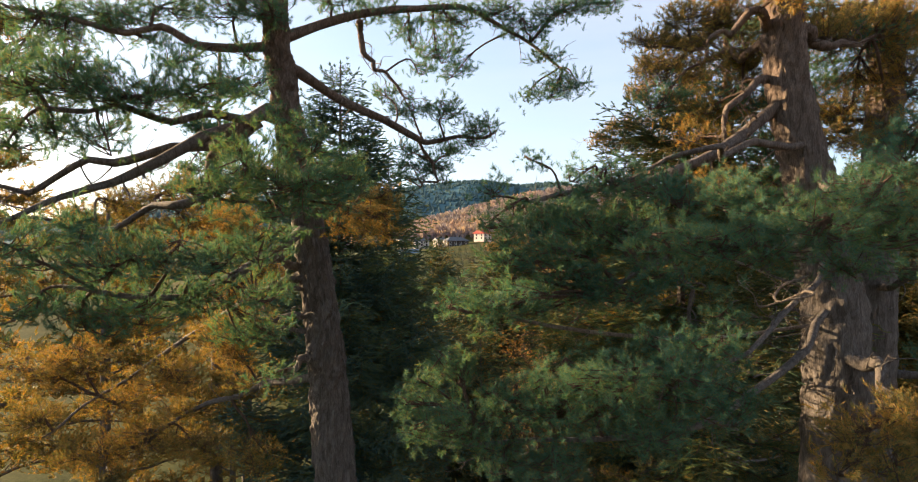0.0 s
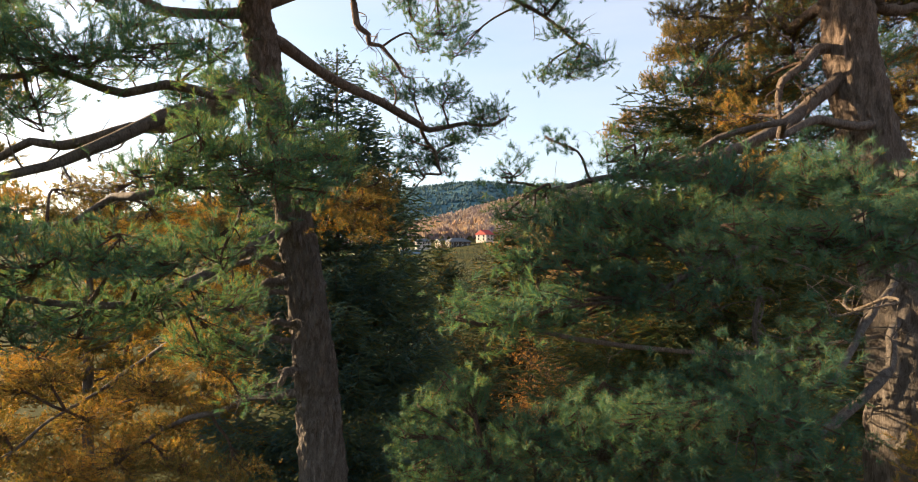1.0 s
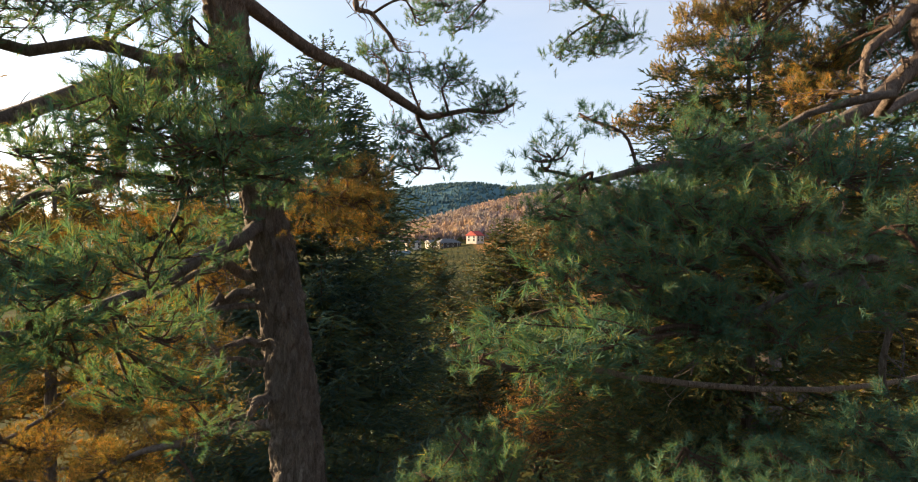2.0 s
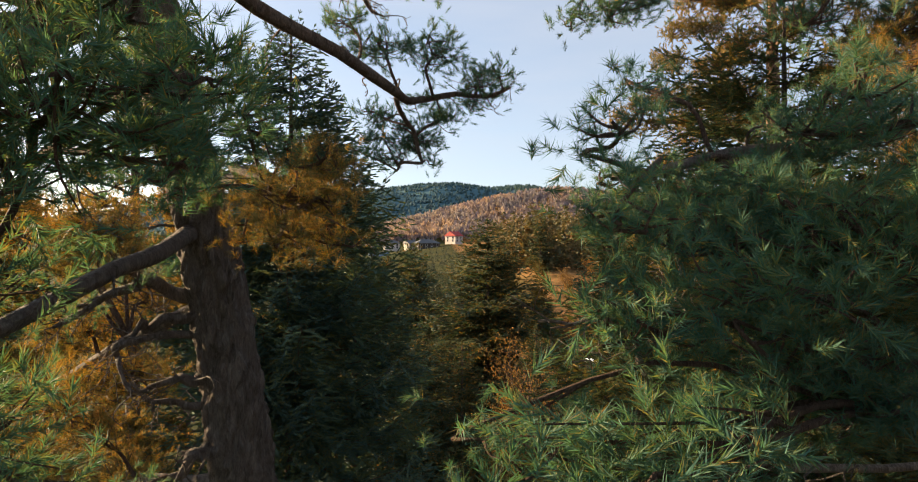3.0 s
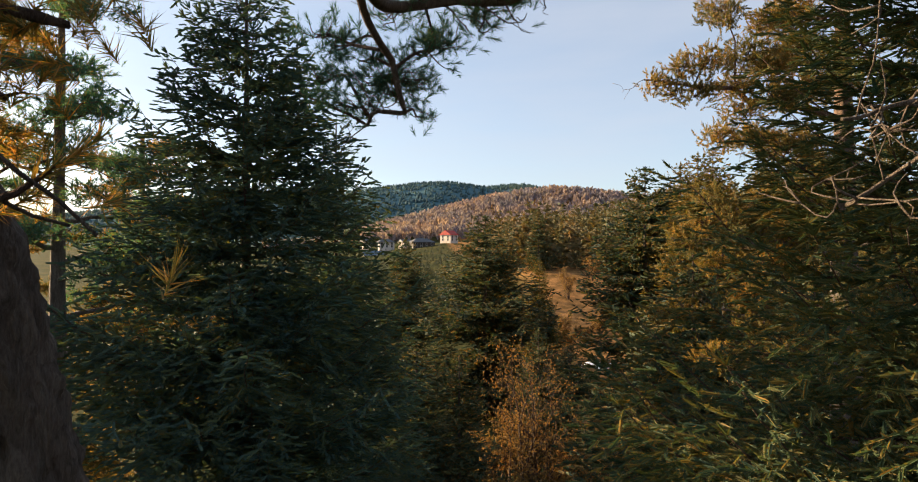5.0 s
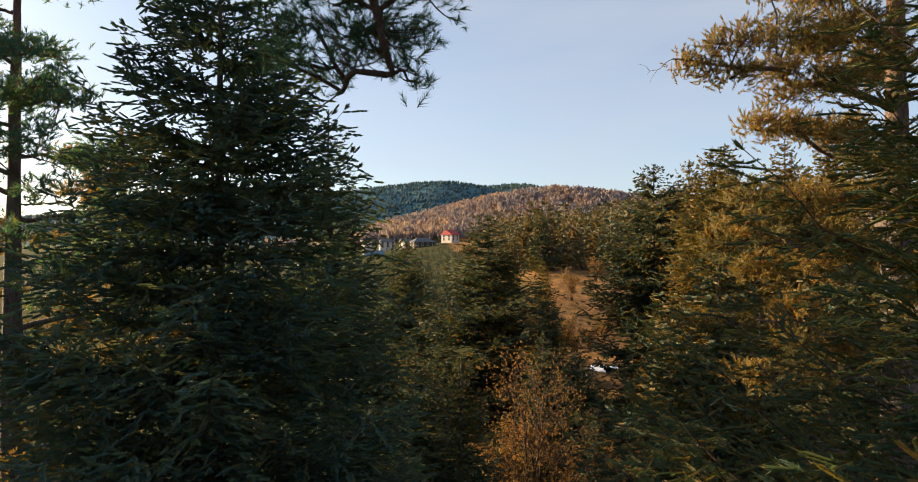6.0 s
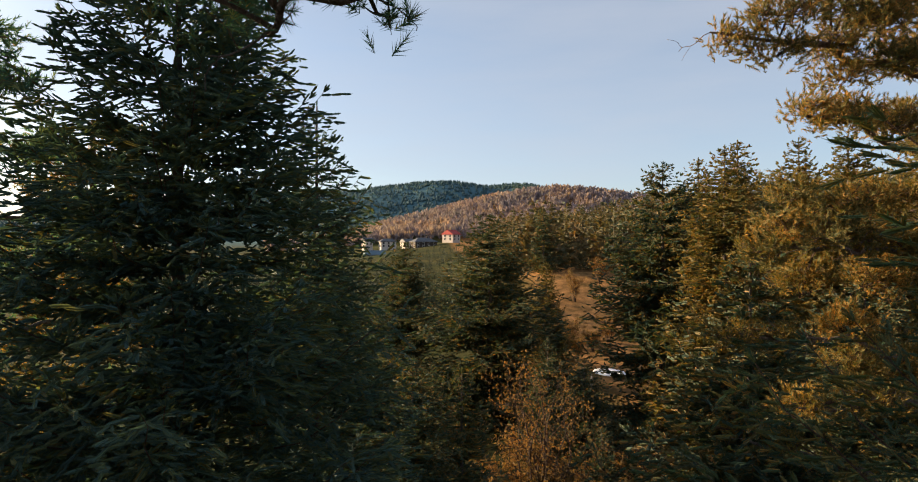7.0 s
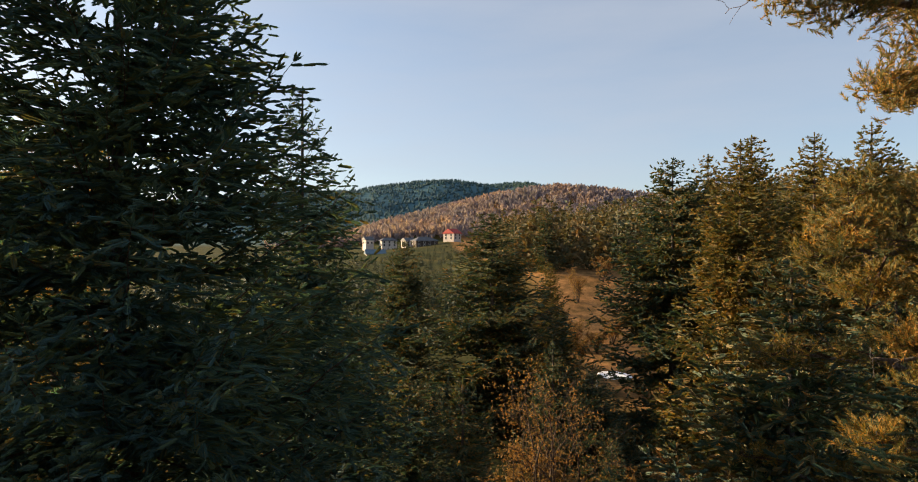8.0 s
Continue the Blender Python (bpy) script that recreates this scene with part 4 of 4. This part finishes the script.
    ([(3.9, 7.1, 13.4), (3.6, 7.7, 13.5), (3.2, 8.2, 13.6)], 0.07, 0, 0.4, 0),
]
pine("pine_tree", (4.7, 7.2, 0.0), [(4.7, 7.2, -0.3), (4.6, 7.2, 6.0), (4.57, 7.15, 9.6), (4.35, 7.15, 11.2), (3.95, 7.1, 13.0), (3.9, 7.1, 15.0), (3.9, 7.1, 19.0)],
     [0.46, 0.4, 0.35, 0.28, 0.22, 0.18, 0.04], RIGHT_LIMBS, "old pine with shaggy green branches and a broad trunk", "old pines",
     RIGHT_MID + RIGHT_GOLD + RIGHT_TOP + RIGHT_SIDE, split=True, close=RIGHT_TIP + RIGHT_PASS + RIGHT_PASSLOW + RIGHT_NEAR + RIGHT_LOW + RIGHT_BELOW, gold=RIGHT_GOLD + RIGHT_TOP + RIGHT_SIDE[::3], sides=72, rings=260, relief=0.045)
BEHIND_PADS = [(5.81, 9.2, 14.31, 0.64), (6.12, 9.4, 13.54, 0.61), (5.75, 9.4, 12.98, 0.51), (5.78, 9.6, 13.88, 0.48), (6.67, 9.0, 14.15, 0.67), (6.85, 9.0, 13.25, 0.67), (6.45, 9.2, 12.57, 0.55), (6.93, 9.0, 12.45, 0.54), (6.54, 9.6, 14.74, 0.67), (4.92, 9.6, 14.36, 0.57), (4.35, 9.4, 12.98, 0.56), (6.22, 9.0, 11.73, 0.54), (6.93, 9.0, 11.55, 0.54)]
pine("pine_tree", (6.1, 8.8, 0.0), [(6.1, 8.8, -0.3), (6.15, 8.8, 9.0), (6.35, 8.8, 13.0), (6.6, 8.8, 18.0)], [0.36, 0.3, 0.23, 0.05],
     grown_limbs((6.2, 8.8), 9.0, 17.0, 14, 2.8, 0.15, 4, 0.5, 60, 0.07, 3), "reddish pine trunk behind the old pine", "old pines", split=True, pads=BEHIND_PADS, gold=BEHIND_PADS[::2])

# ---- firs and pines of the middle ground ----
fir("fir_tree", (-3.3, 16.4, 0.0), 15.9, 0.2, 3.25, 4.5, "dark green fir with layered boughs", "firs", seed=21, split=True, gap=0.095, step=0.4, per=10, tsize=1.25, shoot=0.12, kinds=SPRAYS_FINE, fork=0.8, full=1.12, droop=0.1)
fir("fir_tree", (-2.75, 23.0, 0.0), 14.4, 0.16, 2.7, 3.0, "slender fir with a thin pointed top", "firs", seed=22, step=0.42, per=9, gap=0.13, tsize=1.15, shoot=0.15, split=True, fork=0.6)
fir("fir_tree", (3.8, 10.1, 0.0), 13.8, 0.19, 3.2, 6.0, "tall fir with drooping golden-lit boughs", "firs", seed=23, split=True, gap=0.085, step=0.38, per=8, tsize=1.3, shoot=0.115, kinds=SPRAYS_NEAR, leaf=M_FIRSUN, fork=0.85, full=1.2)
EDGE_PADS = [(-6.73, 17.0, 14.06, 0.51), (-6.37, 17.0, 13.51, 0.46), (-6.1, 17.0, 12.86, 0.37), (-6.77, 17.2, 12.61, 0.57), (-6.59, 17.2, 11.85, 0.47), (-7.18, 17.4, 13.41, 0.58), (-7.7, 17.6, 14.53, 0.69), (-5.8, 16.8, 12.09, 0.27), (-7.88, 17.6, 12.66, 0.78), (-7.0, 17.4, 11.19, 0.58)]
pine("pine_tree", (-7.4, 18.0, 0.0), [(-7.4, 18.0, -0.3), (-7.4, 18.0, 8.0), (-7.3, 18, 17.0)], [0.2, 0.15, 0.03],
     grown_limbs((-7.4, 18.0), 8.0, 16.0, 20, 3.4, 0.12, 4, 0.6, 50, 0.07, 5), "shaded dark green pine at the meadow edge", "meadow-edge pines", kinds=TUFTS_WIDE, tsize=1.2, sides=12, rings=40, leaf=M_PINE, pads=EDGE_PADS, dense=220)
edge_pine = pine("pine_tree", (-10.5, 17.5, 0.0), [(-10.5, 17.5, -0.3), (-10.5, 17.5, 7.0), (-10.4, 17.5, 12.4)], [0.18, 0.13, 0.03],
     grown_limbs((-10.5, 17.5), 1.5, 12.0, 38, 3.4, 0.12, 5, 0.6, 45, 0.06, 15), "pine with sunlight-gold needle colour at the meadow edge", "meadow-edge pines", kinds=TUFTS_WIDE, tsize=1.3, sides=12, rings=40, leaf=M_GOLD)
SLOPE_HIGH = [(3.69, 15.9, 13.71, 0.26), (4.13, 15.8, 13.93, 0.31), (4.44, 15.9, 13.56, 0.31), (4.57, 15.7, 14.06, 0.38), (5.18, 16.0, 13.73, 0.4), (5.78, 16.0, 14.03, 0.48), (6.46, 16.2, 13.69, 0.5), (4.78, 15.9, 12.84, 0.34), (5.51, 16.1, 12.8, 0.4), (6.29, 16.2, 12.75, 0.5), (4.02, 15.9, 13.56, 0.2), (5.27, 16.0, 13.28, 0.3)]
SLOPE_TOP = [(4.9, 16.0, 15.0, 0.45), (5.4, 16.0, 14.3, 0.45), (6.0, 16.2, 14.9, 0.5), (5.1, 16.0, 15.7, 0.4), (5.7, 16.0, 15.7, 0.5), (6.4, 16.0, 14.4, 0.5), (6.6, 16.2, 15.5, 0.55), (5.9, 15.9, 13.5, 0.45), (5.5, 16.1, 16.4, 0.45), (6.3, 16.2, 16.4, 0.5), (7.0, 16.2, 14.0, 0.5)]
SLOPE_MID = [(4.82, 16.4, 11.29, 0.42), (5.44, 16.4, 11.38, 0.44), (6.24, 16.5, 11.21, 0.51), (4.5, 16.4, 10.99, 0.31), (6.32, 16.6, 10.68, 0.52), (7.06, 16.6, 10.85, 0.52), (5.9, 16.4, 11.73, 0.44), (6.7, 16.5, 11.83, 0.51), (6.6, 16.6, 9.33, 0.5), (5.85, 16.6, 9.43, 0.41), (7.16, 16.6, 9.5, 0.5), (5.21, 16.6, 10.59, 0.44), (5.92, 16.7, 9.95, 0.45), (4.93, 16.6, 11.83, 0.35), (6.81, 16.4, 12.53, 0.44)]
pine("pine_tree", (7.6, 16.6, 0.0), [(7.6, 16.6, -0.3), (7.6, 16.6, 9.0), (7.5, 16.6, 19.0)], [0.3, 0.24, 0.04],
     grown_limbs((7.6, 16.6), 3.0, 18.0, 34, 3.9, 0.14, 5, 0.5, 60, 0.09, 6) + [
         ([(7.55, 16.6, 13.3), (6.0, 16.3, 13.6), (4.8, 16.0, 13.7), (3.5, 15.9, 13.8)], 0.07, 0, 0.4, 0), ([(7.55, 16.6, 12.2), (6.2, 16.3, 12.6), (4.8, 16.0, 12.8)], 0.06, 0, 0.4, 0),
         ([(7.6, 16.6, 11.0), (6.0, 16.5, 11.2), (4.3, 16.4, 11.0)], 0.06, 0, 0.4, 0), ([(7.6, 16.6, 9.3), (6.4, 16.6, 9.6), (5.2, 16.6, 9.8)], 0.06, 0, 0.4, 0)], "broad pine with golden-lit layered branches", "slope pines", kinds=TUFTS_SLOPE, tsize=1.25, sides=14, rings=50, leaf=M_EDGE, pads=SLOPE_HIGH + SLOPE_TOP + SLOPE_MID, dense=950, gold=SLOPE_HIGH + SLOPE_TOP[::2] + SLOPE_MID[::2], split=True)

mid_fir = fir("fir_tree", (3.8, 45.0, 0.0), 12.6, 0.2, 4.0, 0.8, "bushy fir, dark green flecked with painted sunlit gold", "firs of the hollow", seed=31, step=0.66, per=10, kinds=SPRAYS_MID, gap=0.19, shoot=0.2, leaf=M_HOLLOW, fork=0.6, tsize=1.1, droop=0.2, full=1.15)
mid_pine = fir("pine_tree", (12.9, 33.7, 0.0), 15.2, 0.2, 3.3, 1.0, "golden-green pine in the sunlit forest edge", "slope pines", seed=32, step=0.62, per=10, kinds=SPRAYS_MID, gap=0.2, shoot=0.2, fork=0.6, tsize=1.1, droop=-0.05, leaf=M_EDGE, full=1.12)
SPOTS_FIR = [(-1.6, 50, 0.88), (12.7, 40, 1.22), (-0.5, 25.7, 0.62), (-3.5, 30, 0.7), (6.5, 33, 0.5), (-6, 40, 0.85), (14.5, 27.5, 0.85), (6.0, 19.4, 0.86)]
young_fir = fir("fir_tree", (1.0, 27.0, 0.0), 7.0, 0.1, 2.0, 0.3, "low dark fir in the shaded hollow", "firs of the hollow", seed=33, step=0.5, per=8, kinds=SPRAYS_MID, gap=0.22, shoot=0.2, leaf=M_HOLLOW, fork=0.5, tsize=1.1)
SPOTS_YOUNG = [(-2.5, 28, 1.1), (6.0, 38, 0.9), (8.5, 47, 0.95), (-4.5, 45, 1.0), (6.5, 30.5, 0.6), (11.0, 36, 0.6), (-8, 55, 1.2), (16.5, 92, 1.3), (30, 88, 1.5), (26, 64, 1.5), (9.0, 26, 0.75), (12, 22, 0.9), (-1.5, 20.5, 0.75), (0.8, 22.0, 0.6)]
SPOTS_PINE = [(9.2, 54, 0.62), (7.0, 60, 0.72), (15.8, 38, 1.08), (18.0, 33, 1.05), (17.5, 46, 1.08), (21.0, 41, 1.12), (22.0, 30.0, 1.05), (26, 38, 1.1), (19, 52, 1.0)]
for src, places in ((mid_fir, SPOTS_FIR), (young_fir, SPOTS_YOUNG), (mid_pine, SPOTS_PINE)):
    for i, (x, y, s) in enumerate(places):
        c = copy_thing(src, pose(x, y, float(ground_z(x, y)[0]) - 0.1, 0, 0, i * 77.0))
        c.scale = (s, s, s)

mid_fir.scale = (1.3, 1.3, 1.0)

# Unseen pine at (-12.5, 9.5) and outsized one at (-16.5, 19.5) added for shade.
for x, y, s, turn in ((-6.6, 17.2, 0.62, 70), (-12.5, 23.0, 1.0, 160), (-16.5, 19.5, 1.6, 250), (-12.5, 9.5, 1.1, 200), (-8.8, 24.5, 1.15, 300)):
    copy_thing(edge_pine, pose(x, y, float(ground_z(x, y)[0]), 0, 0, turn)).scale = (s, s, s)

# ---- bare grey branches ----


def bare_branch(lines, r0, label, seed):
    """A dead branch, its first line the main stem, all crooked, with short forked twigs."""
    g = np.random.default_rng(seed)
    at = np.array(lines[0][0])
    top = thing("dead_branch", at, label, "branch", "dead branches")
    for n, pts in enumerate(lines):
        line = wobble(spline(local(pts, at), 30), 0.045)
        stem, twigs = Pile(), Pile()
        r = r0 * (1.0 if n == 0 else 0.7)
        tube(stem, line, np.linspace(r, r * 0.3, 30), 7, r * 0.25)
        ob = piece("stem", stem, M_DEAD, top)
        for k in range(8, 30, 2):
            for _ in range(1):
                d = unit(g.normal(size=3) + np.array([0, 0, 0.2])) * g.uniform(0.12, 0.4)
                tw = wobble(spline([line[k], line[k] + d * 0.5 + g.normal(size=3) * 0.05, line[k] + d + g.normal(size=3) * 0.06], 8), 0.02)
                tube(twigs, tw, np.linspace(r * 0.25, 0.002, 8), 4)
                for _ in range(2):
                    e = unit(g.normal(size=3)) * g.uniform(0.06, 0.18)
                    tube(twigs, spline([tw[5], tw[5] + e * 0.5 + g.normal(size=3) * 0.02, tw[5] + e], 5), np.linspace(0.004, 0.0015, 5), 3)
        tagged(piece("twigwork", twigs, M_DEAD, ob), kind="stuff")
    return top


DEAD_A = [(4.3, 7.2, 10.4), (3.0, 7.6, 10.9), (1.73, 7.7, 11.22), (1.48, 7.7, 11.33), (1.17, 7.6, 11.38), (0.92, 7.6, 11.36)]
DEAD_B = [(1.73, 7.7, 11.22), (1.45, 7.6, 11.05), (1.46, 7.5, 10.79), (1.44, 7.4, 10.59), (1.22, 7.3, 10.48), (1.01, 7.3, 10.35)]
DEAD_C = [(3.0, 7.6, 10.9), (1.38, 7.6, 11.14), (1.22, 7.6, 11.2), (1.03, 7.6, 11.16), (0.89, 7.6, 11.2)]
DEAD_D = [(4.4, 7.1, 10.0), (3.0, 6.6, 9.9), (0.7, 5.9, 10.14), (0.61, 5.9, 10.53), (0.57, 5.9, 10.7), (0.38, 6.0, 10.75), (0.19, 6.1, 10.73)]
DEAD_E = [(4.3, 7.1, 10.6), (3.4, 6.4, 10.4), (3.49, 5.9, 10.43), (3.03, 5.8, 10.38), (2.69, 5.7, 10.62)]
bare_branch([DEAD_A, DEAD_C, DEAD_B], 0.016, "bare grey crooked branch of the old pine", 61)
bare_branch([DEAD_D], 0.022, "smooth grey forked branch with few twigs", 62)
bare_branch([DEAD_E], 0.016, "withered brown branch on the old pine", 63)

# ---- shrubs, snow and post in the hollow ----
shrub("autumn_shrub", (4.0, 29.6, 0.0), 6.9, 2.3, 16, "tall shrub with thin brown twigs and few rusty leaves", "shrub", M_SHRUB, 30, 41, lean=0.22)
shrub("autumn_shrub", (4.2, 27.2, 0.2), 4.0, 1.5, 10, "low rusty autumn shrub", "shrub", M_SHRUB, 40, 42)
for i, (x, y, h) in enumerate([(1.5, 25.5, 3.6), (6.2, 27.0, 3.4), (8.0, 30.0, 3.2), (9.8, 33.0, 2.6), (2.9, 31.0, 3.8), (6.8, 24.5, 3.2), (11.4, 30.5, 3.2), (9.0, 41.0, 2.0), (14.0, 66.0, 3.0), (11.0, 62.0, 3.4), (17.5, 78.0, 3.5), (16.0, 65.0, 2.2), (18.3, 67.5, 2.4), (22.4, 84.5, 3.0), (13.6, 62.0, 2.4)]):
    shrub("autumn_shrub", (x, y, float(ground_z(x, y)[0])), h, h * 0.5, 9, "rusty-leaved autumn shrub in the hollow", "shrub", M_SHRUB, 40, 50 + i, 1.2)


# ---- snow, post ----
def plain(name, colour, roughness=0.8, spread=0.25, scale=3.0):
    m, nt, p = base_material(name, roughness)
    n = noise_of(nt, scale, 6, 0.65, place_of(nt))
    c = ramp_between(nt, n, [(0.3, tuple(k * (1 - spread) for k in colour)), (0.7, tuple(min(1.0, k * (1 + spread)) for k in colour))])
    nt.links.new(c, p.inputs["Base Color"])
    return m


M_SNOW = plain("old_snow", (0.8, 0.82, 0.85), 0.6, 0.08)
M_POST = plain("weathered_post", (0.28, 0.27, 0.26), 0.8)
M_WALL = plain("cream_plaster", (0.5, 0.45, 0.41), 0.9, 0.12, 0.8)
M_STONE = plain("grey_timber_wall", (0.06, 0.05, 0.045), 0.9, 0.3, 1.5)
M_RED = plain("red_tile_roof", (0.33, 0.045, 0.038), 0.7, 0.25, 1.2)
M_GREY = plain("grey_sheet_roof", (0.08, 0.085, 0.095), 0.6, 0.2, 0.8)
M_BLUE = plain("blue_sheet_roof", (0.09, 0.14, 0.18), 0.6, 0.2, 0.8)
M_FRAME = plain("window_frame_paint", (0.5, 0.48, 0.45), 0.6)
M_PANE, ntp, pp = base_material("window_pane", 0.08)
pp.inputs["Base Color"].default_value = (0.03, 0.035, 0.045, 1)
pp.inputs["Specular IOR Level"].default_value = 0.6


def snow_patch(x, y, rx, ry, seed):
    g = np.random.default_rng(seed)
    bm = bmesh.new()
    rings = []
    for k, (f, h) in enumerate(((1.0, 0.0), (0.95, 0.07), (0.7, 0.09), (0.45, 0.1), (0.2, 0.1))):
        ring = []
        for i in range(28):
            a = i * 2 * math.pi / 28
            w = f * (1 + 0.28 * noise.noise((math.cos(a) * 1.6 + seed, math.sin(a) * 1.6, 0.3 * seed)))
            px, py = x + math.cos(a) * rx * w, y + math.sin(a) * ry * w
            ring.append(bm.verts.new((px, py, float(ground_z(px, py)[0]) + h)))
        rings.append(ring)
    for lo, hi in zip(rings, rings[1:]):
        for i in range(28):
            bm.faces.new((lo[i], lo[(i + 1) % 28], hi[(i + 1) % 28], hi[i]))
    bm.faces.new(rings[-1])
    for face in bm.faces:
        face.smooth = True
    me = bpy.data.meshes.new("snow_patch")
    bm.to_mesh(me)
    me.materials.append(M_SNOW)
    tagged(new("snow_patch", me), "patch of old white snow on dry grass", "snow")


snow_patch(15.4, 58.0, 1.4, 1.3, 3)
snow_patch(10.6, 48.0, 0.5, 0.8, 4)


def box(pile, lo, hi):
    x0, y0, z0 = lo
    x1, y1, z1 = hi
    v = [(x0, y0, z0), (x1, y0, z0), (x1, y1, z0), (x0, y1, z0), (x0, y0, z1), (x1, y0, z1), (x1, y1, z1), (x0, y1, z1)]
    pile.add(v, [(0, 2, 1), (0, 3, 2), (4, 5, 6), (4, 6, 7), (0, 1, 5), (0, 5, 4), (1, 2, 6), (1, 6, 5), (2, 3, 7), (2, 7, 6), (3, 0, 4), (3, 4, 7)])


def post():
    x, y = 11.9, 51.0
    z = float(ground_z(x, y)[0])
    top = thing("fence_post", (x, y, z), "pale upright post at the track", "post")
    shaft, cap = Pile(), Pile()
    tube(shaft, [(0, 0, -0.2), (0.01, 0, 0.6), (0, 0.01, 1.35)], [0.07, 0.065, 0.06], 8)
    tube(cap, [(0, 0.01, 1.35), (0, 0.01, 1.42)], [0.075, 0.04], 8)
    piece("shaft", shaft, M_POST, top)
    piece("cap", cap, M_POST, top)


post()

# ---- village ----


def house(x, y, z, w, d, h, rise, turn, wall, roof, label, floors=2, hipped=False, chimney=True):
    at = (x, y, z)
    top = thing("house", at, label, "house", "village houses")
    top.matrix_basis = pose(x, y, z, 0, 0, turn)
    body = Pile()
    box(body, (-w / 2, -d / 2, -3), (w / 2, d / 2, h))
    ob = piece("wall", body, wall, top, smooth=False)
    r = Pile()
    e = 0.5
    k = w * 0.25 if hipped else -e
    v = [(-w / 2 - e, -d / 2 - e, h), (w / 2 + e, -d / 2 - e, h), (w / 2 + e, d / 2 + e, h), (-w / 2 - e, d / 2 + e, h), (-w / 2 + k, 0, h + rise), (w / 2 - k, 0, h + rise)]
    v = v + [(p[0], p[1], p[2] + 0.22) for p in v]
    f = [(6, 7, 11), (6, 11, 10), (8, 9, 10), (8, 10, 11), (7, 8, 11), (9, 6, 10), (0, 1, 7), (0, 7, 6), (1, 2, 8), (1, 8, 7), (2, 3, 9), (2, 9, 8), (3, 0, 6), (3, 6, 9), (0, 2, 1), (0, 3, 2)]
    r.add(v, f)
    rf = piece("roof", r, roof, top, smooth=False)
    if not hipped:
        gable = Pile()
        for s in (-1, 1):
            gx = s * (w / 2 - 0.1)
            gable.add([(gx, -d / 2, h), (gx, d / 2, h), (gx, 0, h + rise), (gx - s * 0.2, -d / 2, h), (gx - s * 0.2, d / 2, h), (gx - s * 0.2, 0, h + rise)], [(0, 1, 2), (3, 5, 4), (0, 2, 5), (0, 5, 3), (1, 4, 5), (1, 5, 2)])
        piece("gable", gable, wall, top, smooth=False)
    if chimney:
        c = Pile()
        box(c, (w * 0.15, -0.4, h + rise * 0.5), (w * 0.15 + 0.7, 0.3, h + rise + 1.0))
        piece("chimney", c, M_STONE, rf, smooth=False)
    n = max(2, int(w / 2.6))
    for fl in range(floors):
        zc = h * (fl + 0.5) / floors
        for i in range(n):
            for face in (0, 1):
                if face and i > 1:
                    continue
                f, p = Pile(), Pile()
                if face == 0:
                    xc = -w / 2 + (i + 0.5) * w / n
                    box(f, (xc - 0.6, -d / 2 - 0.06, zc - 0.75), (xc + 0.6, -d / 2 + 0.05, zc + 0.75))
                    box(p, (xc - 0.48, -d / 2 - 0.08, zc - 0.62), (xc + 0.48, -d / 2 - 0.03, zc + 0.62))
                else:
                    yc = -d / 2 + (i + 0.5) * d / 2
                    box(f, (-w / 2 - 0.06, yc - 0.6, zc - 0.75), (-w / 2 + 0.05, yc + 0.6, zc + 0.75))
                    box(p, (-w / 2 - 0.08, yc - 0.48, zc - 0.62), (-w / 2 - 0.03, yc + 0.48, zc + 0.62))
                piece("pane", p, M_PANE, piece("window", f, M_FRAME, ob, smooth=False), smooth=False)


house(14.0, 350, 11.9, 6.8, 7.8, 3.4, 2.6, 48, M_WALL, M_RED, "cream house with a steep red roof", 2, False, False)
house(-2.0, 338, 7.6, 12.5, 9.0, 3.4, 2.2, 20, M_STONE, M_GREY, "wide dark timber house with a grey hipped roof", 2, True, True)
house(-11.5, 350, 8.2, 5.4, 6.4, 2.7, 1.8, 30, M_WALL, M_GREY, "small cream house among the trees", 2, False, False)
house(-22.5, 345, 8.0, 8.6, 7.4, 3.1, 1.6, 15, M_WALL, M_GREY, "cream house with a low grey hipped roof", 2, True, False)
house(-34.5, 352, 8.5, 4.6, 6.0, 3.0, 1.8, 25, M_WALL, M_GREY, "small pale hut at the village end", 1, False, False)
house(-24.0, 280, 1.0, 8.5, 7.0, 4.0, 2.0, 12, M_WALL, M_BLUE, "house with a blue sheet roof below the village", 1, False, False)
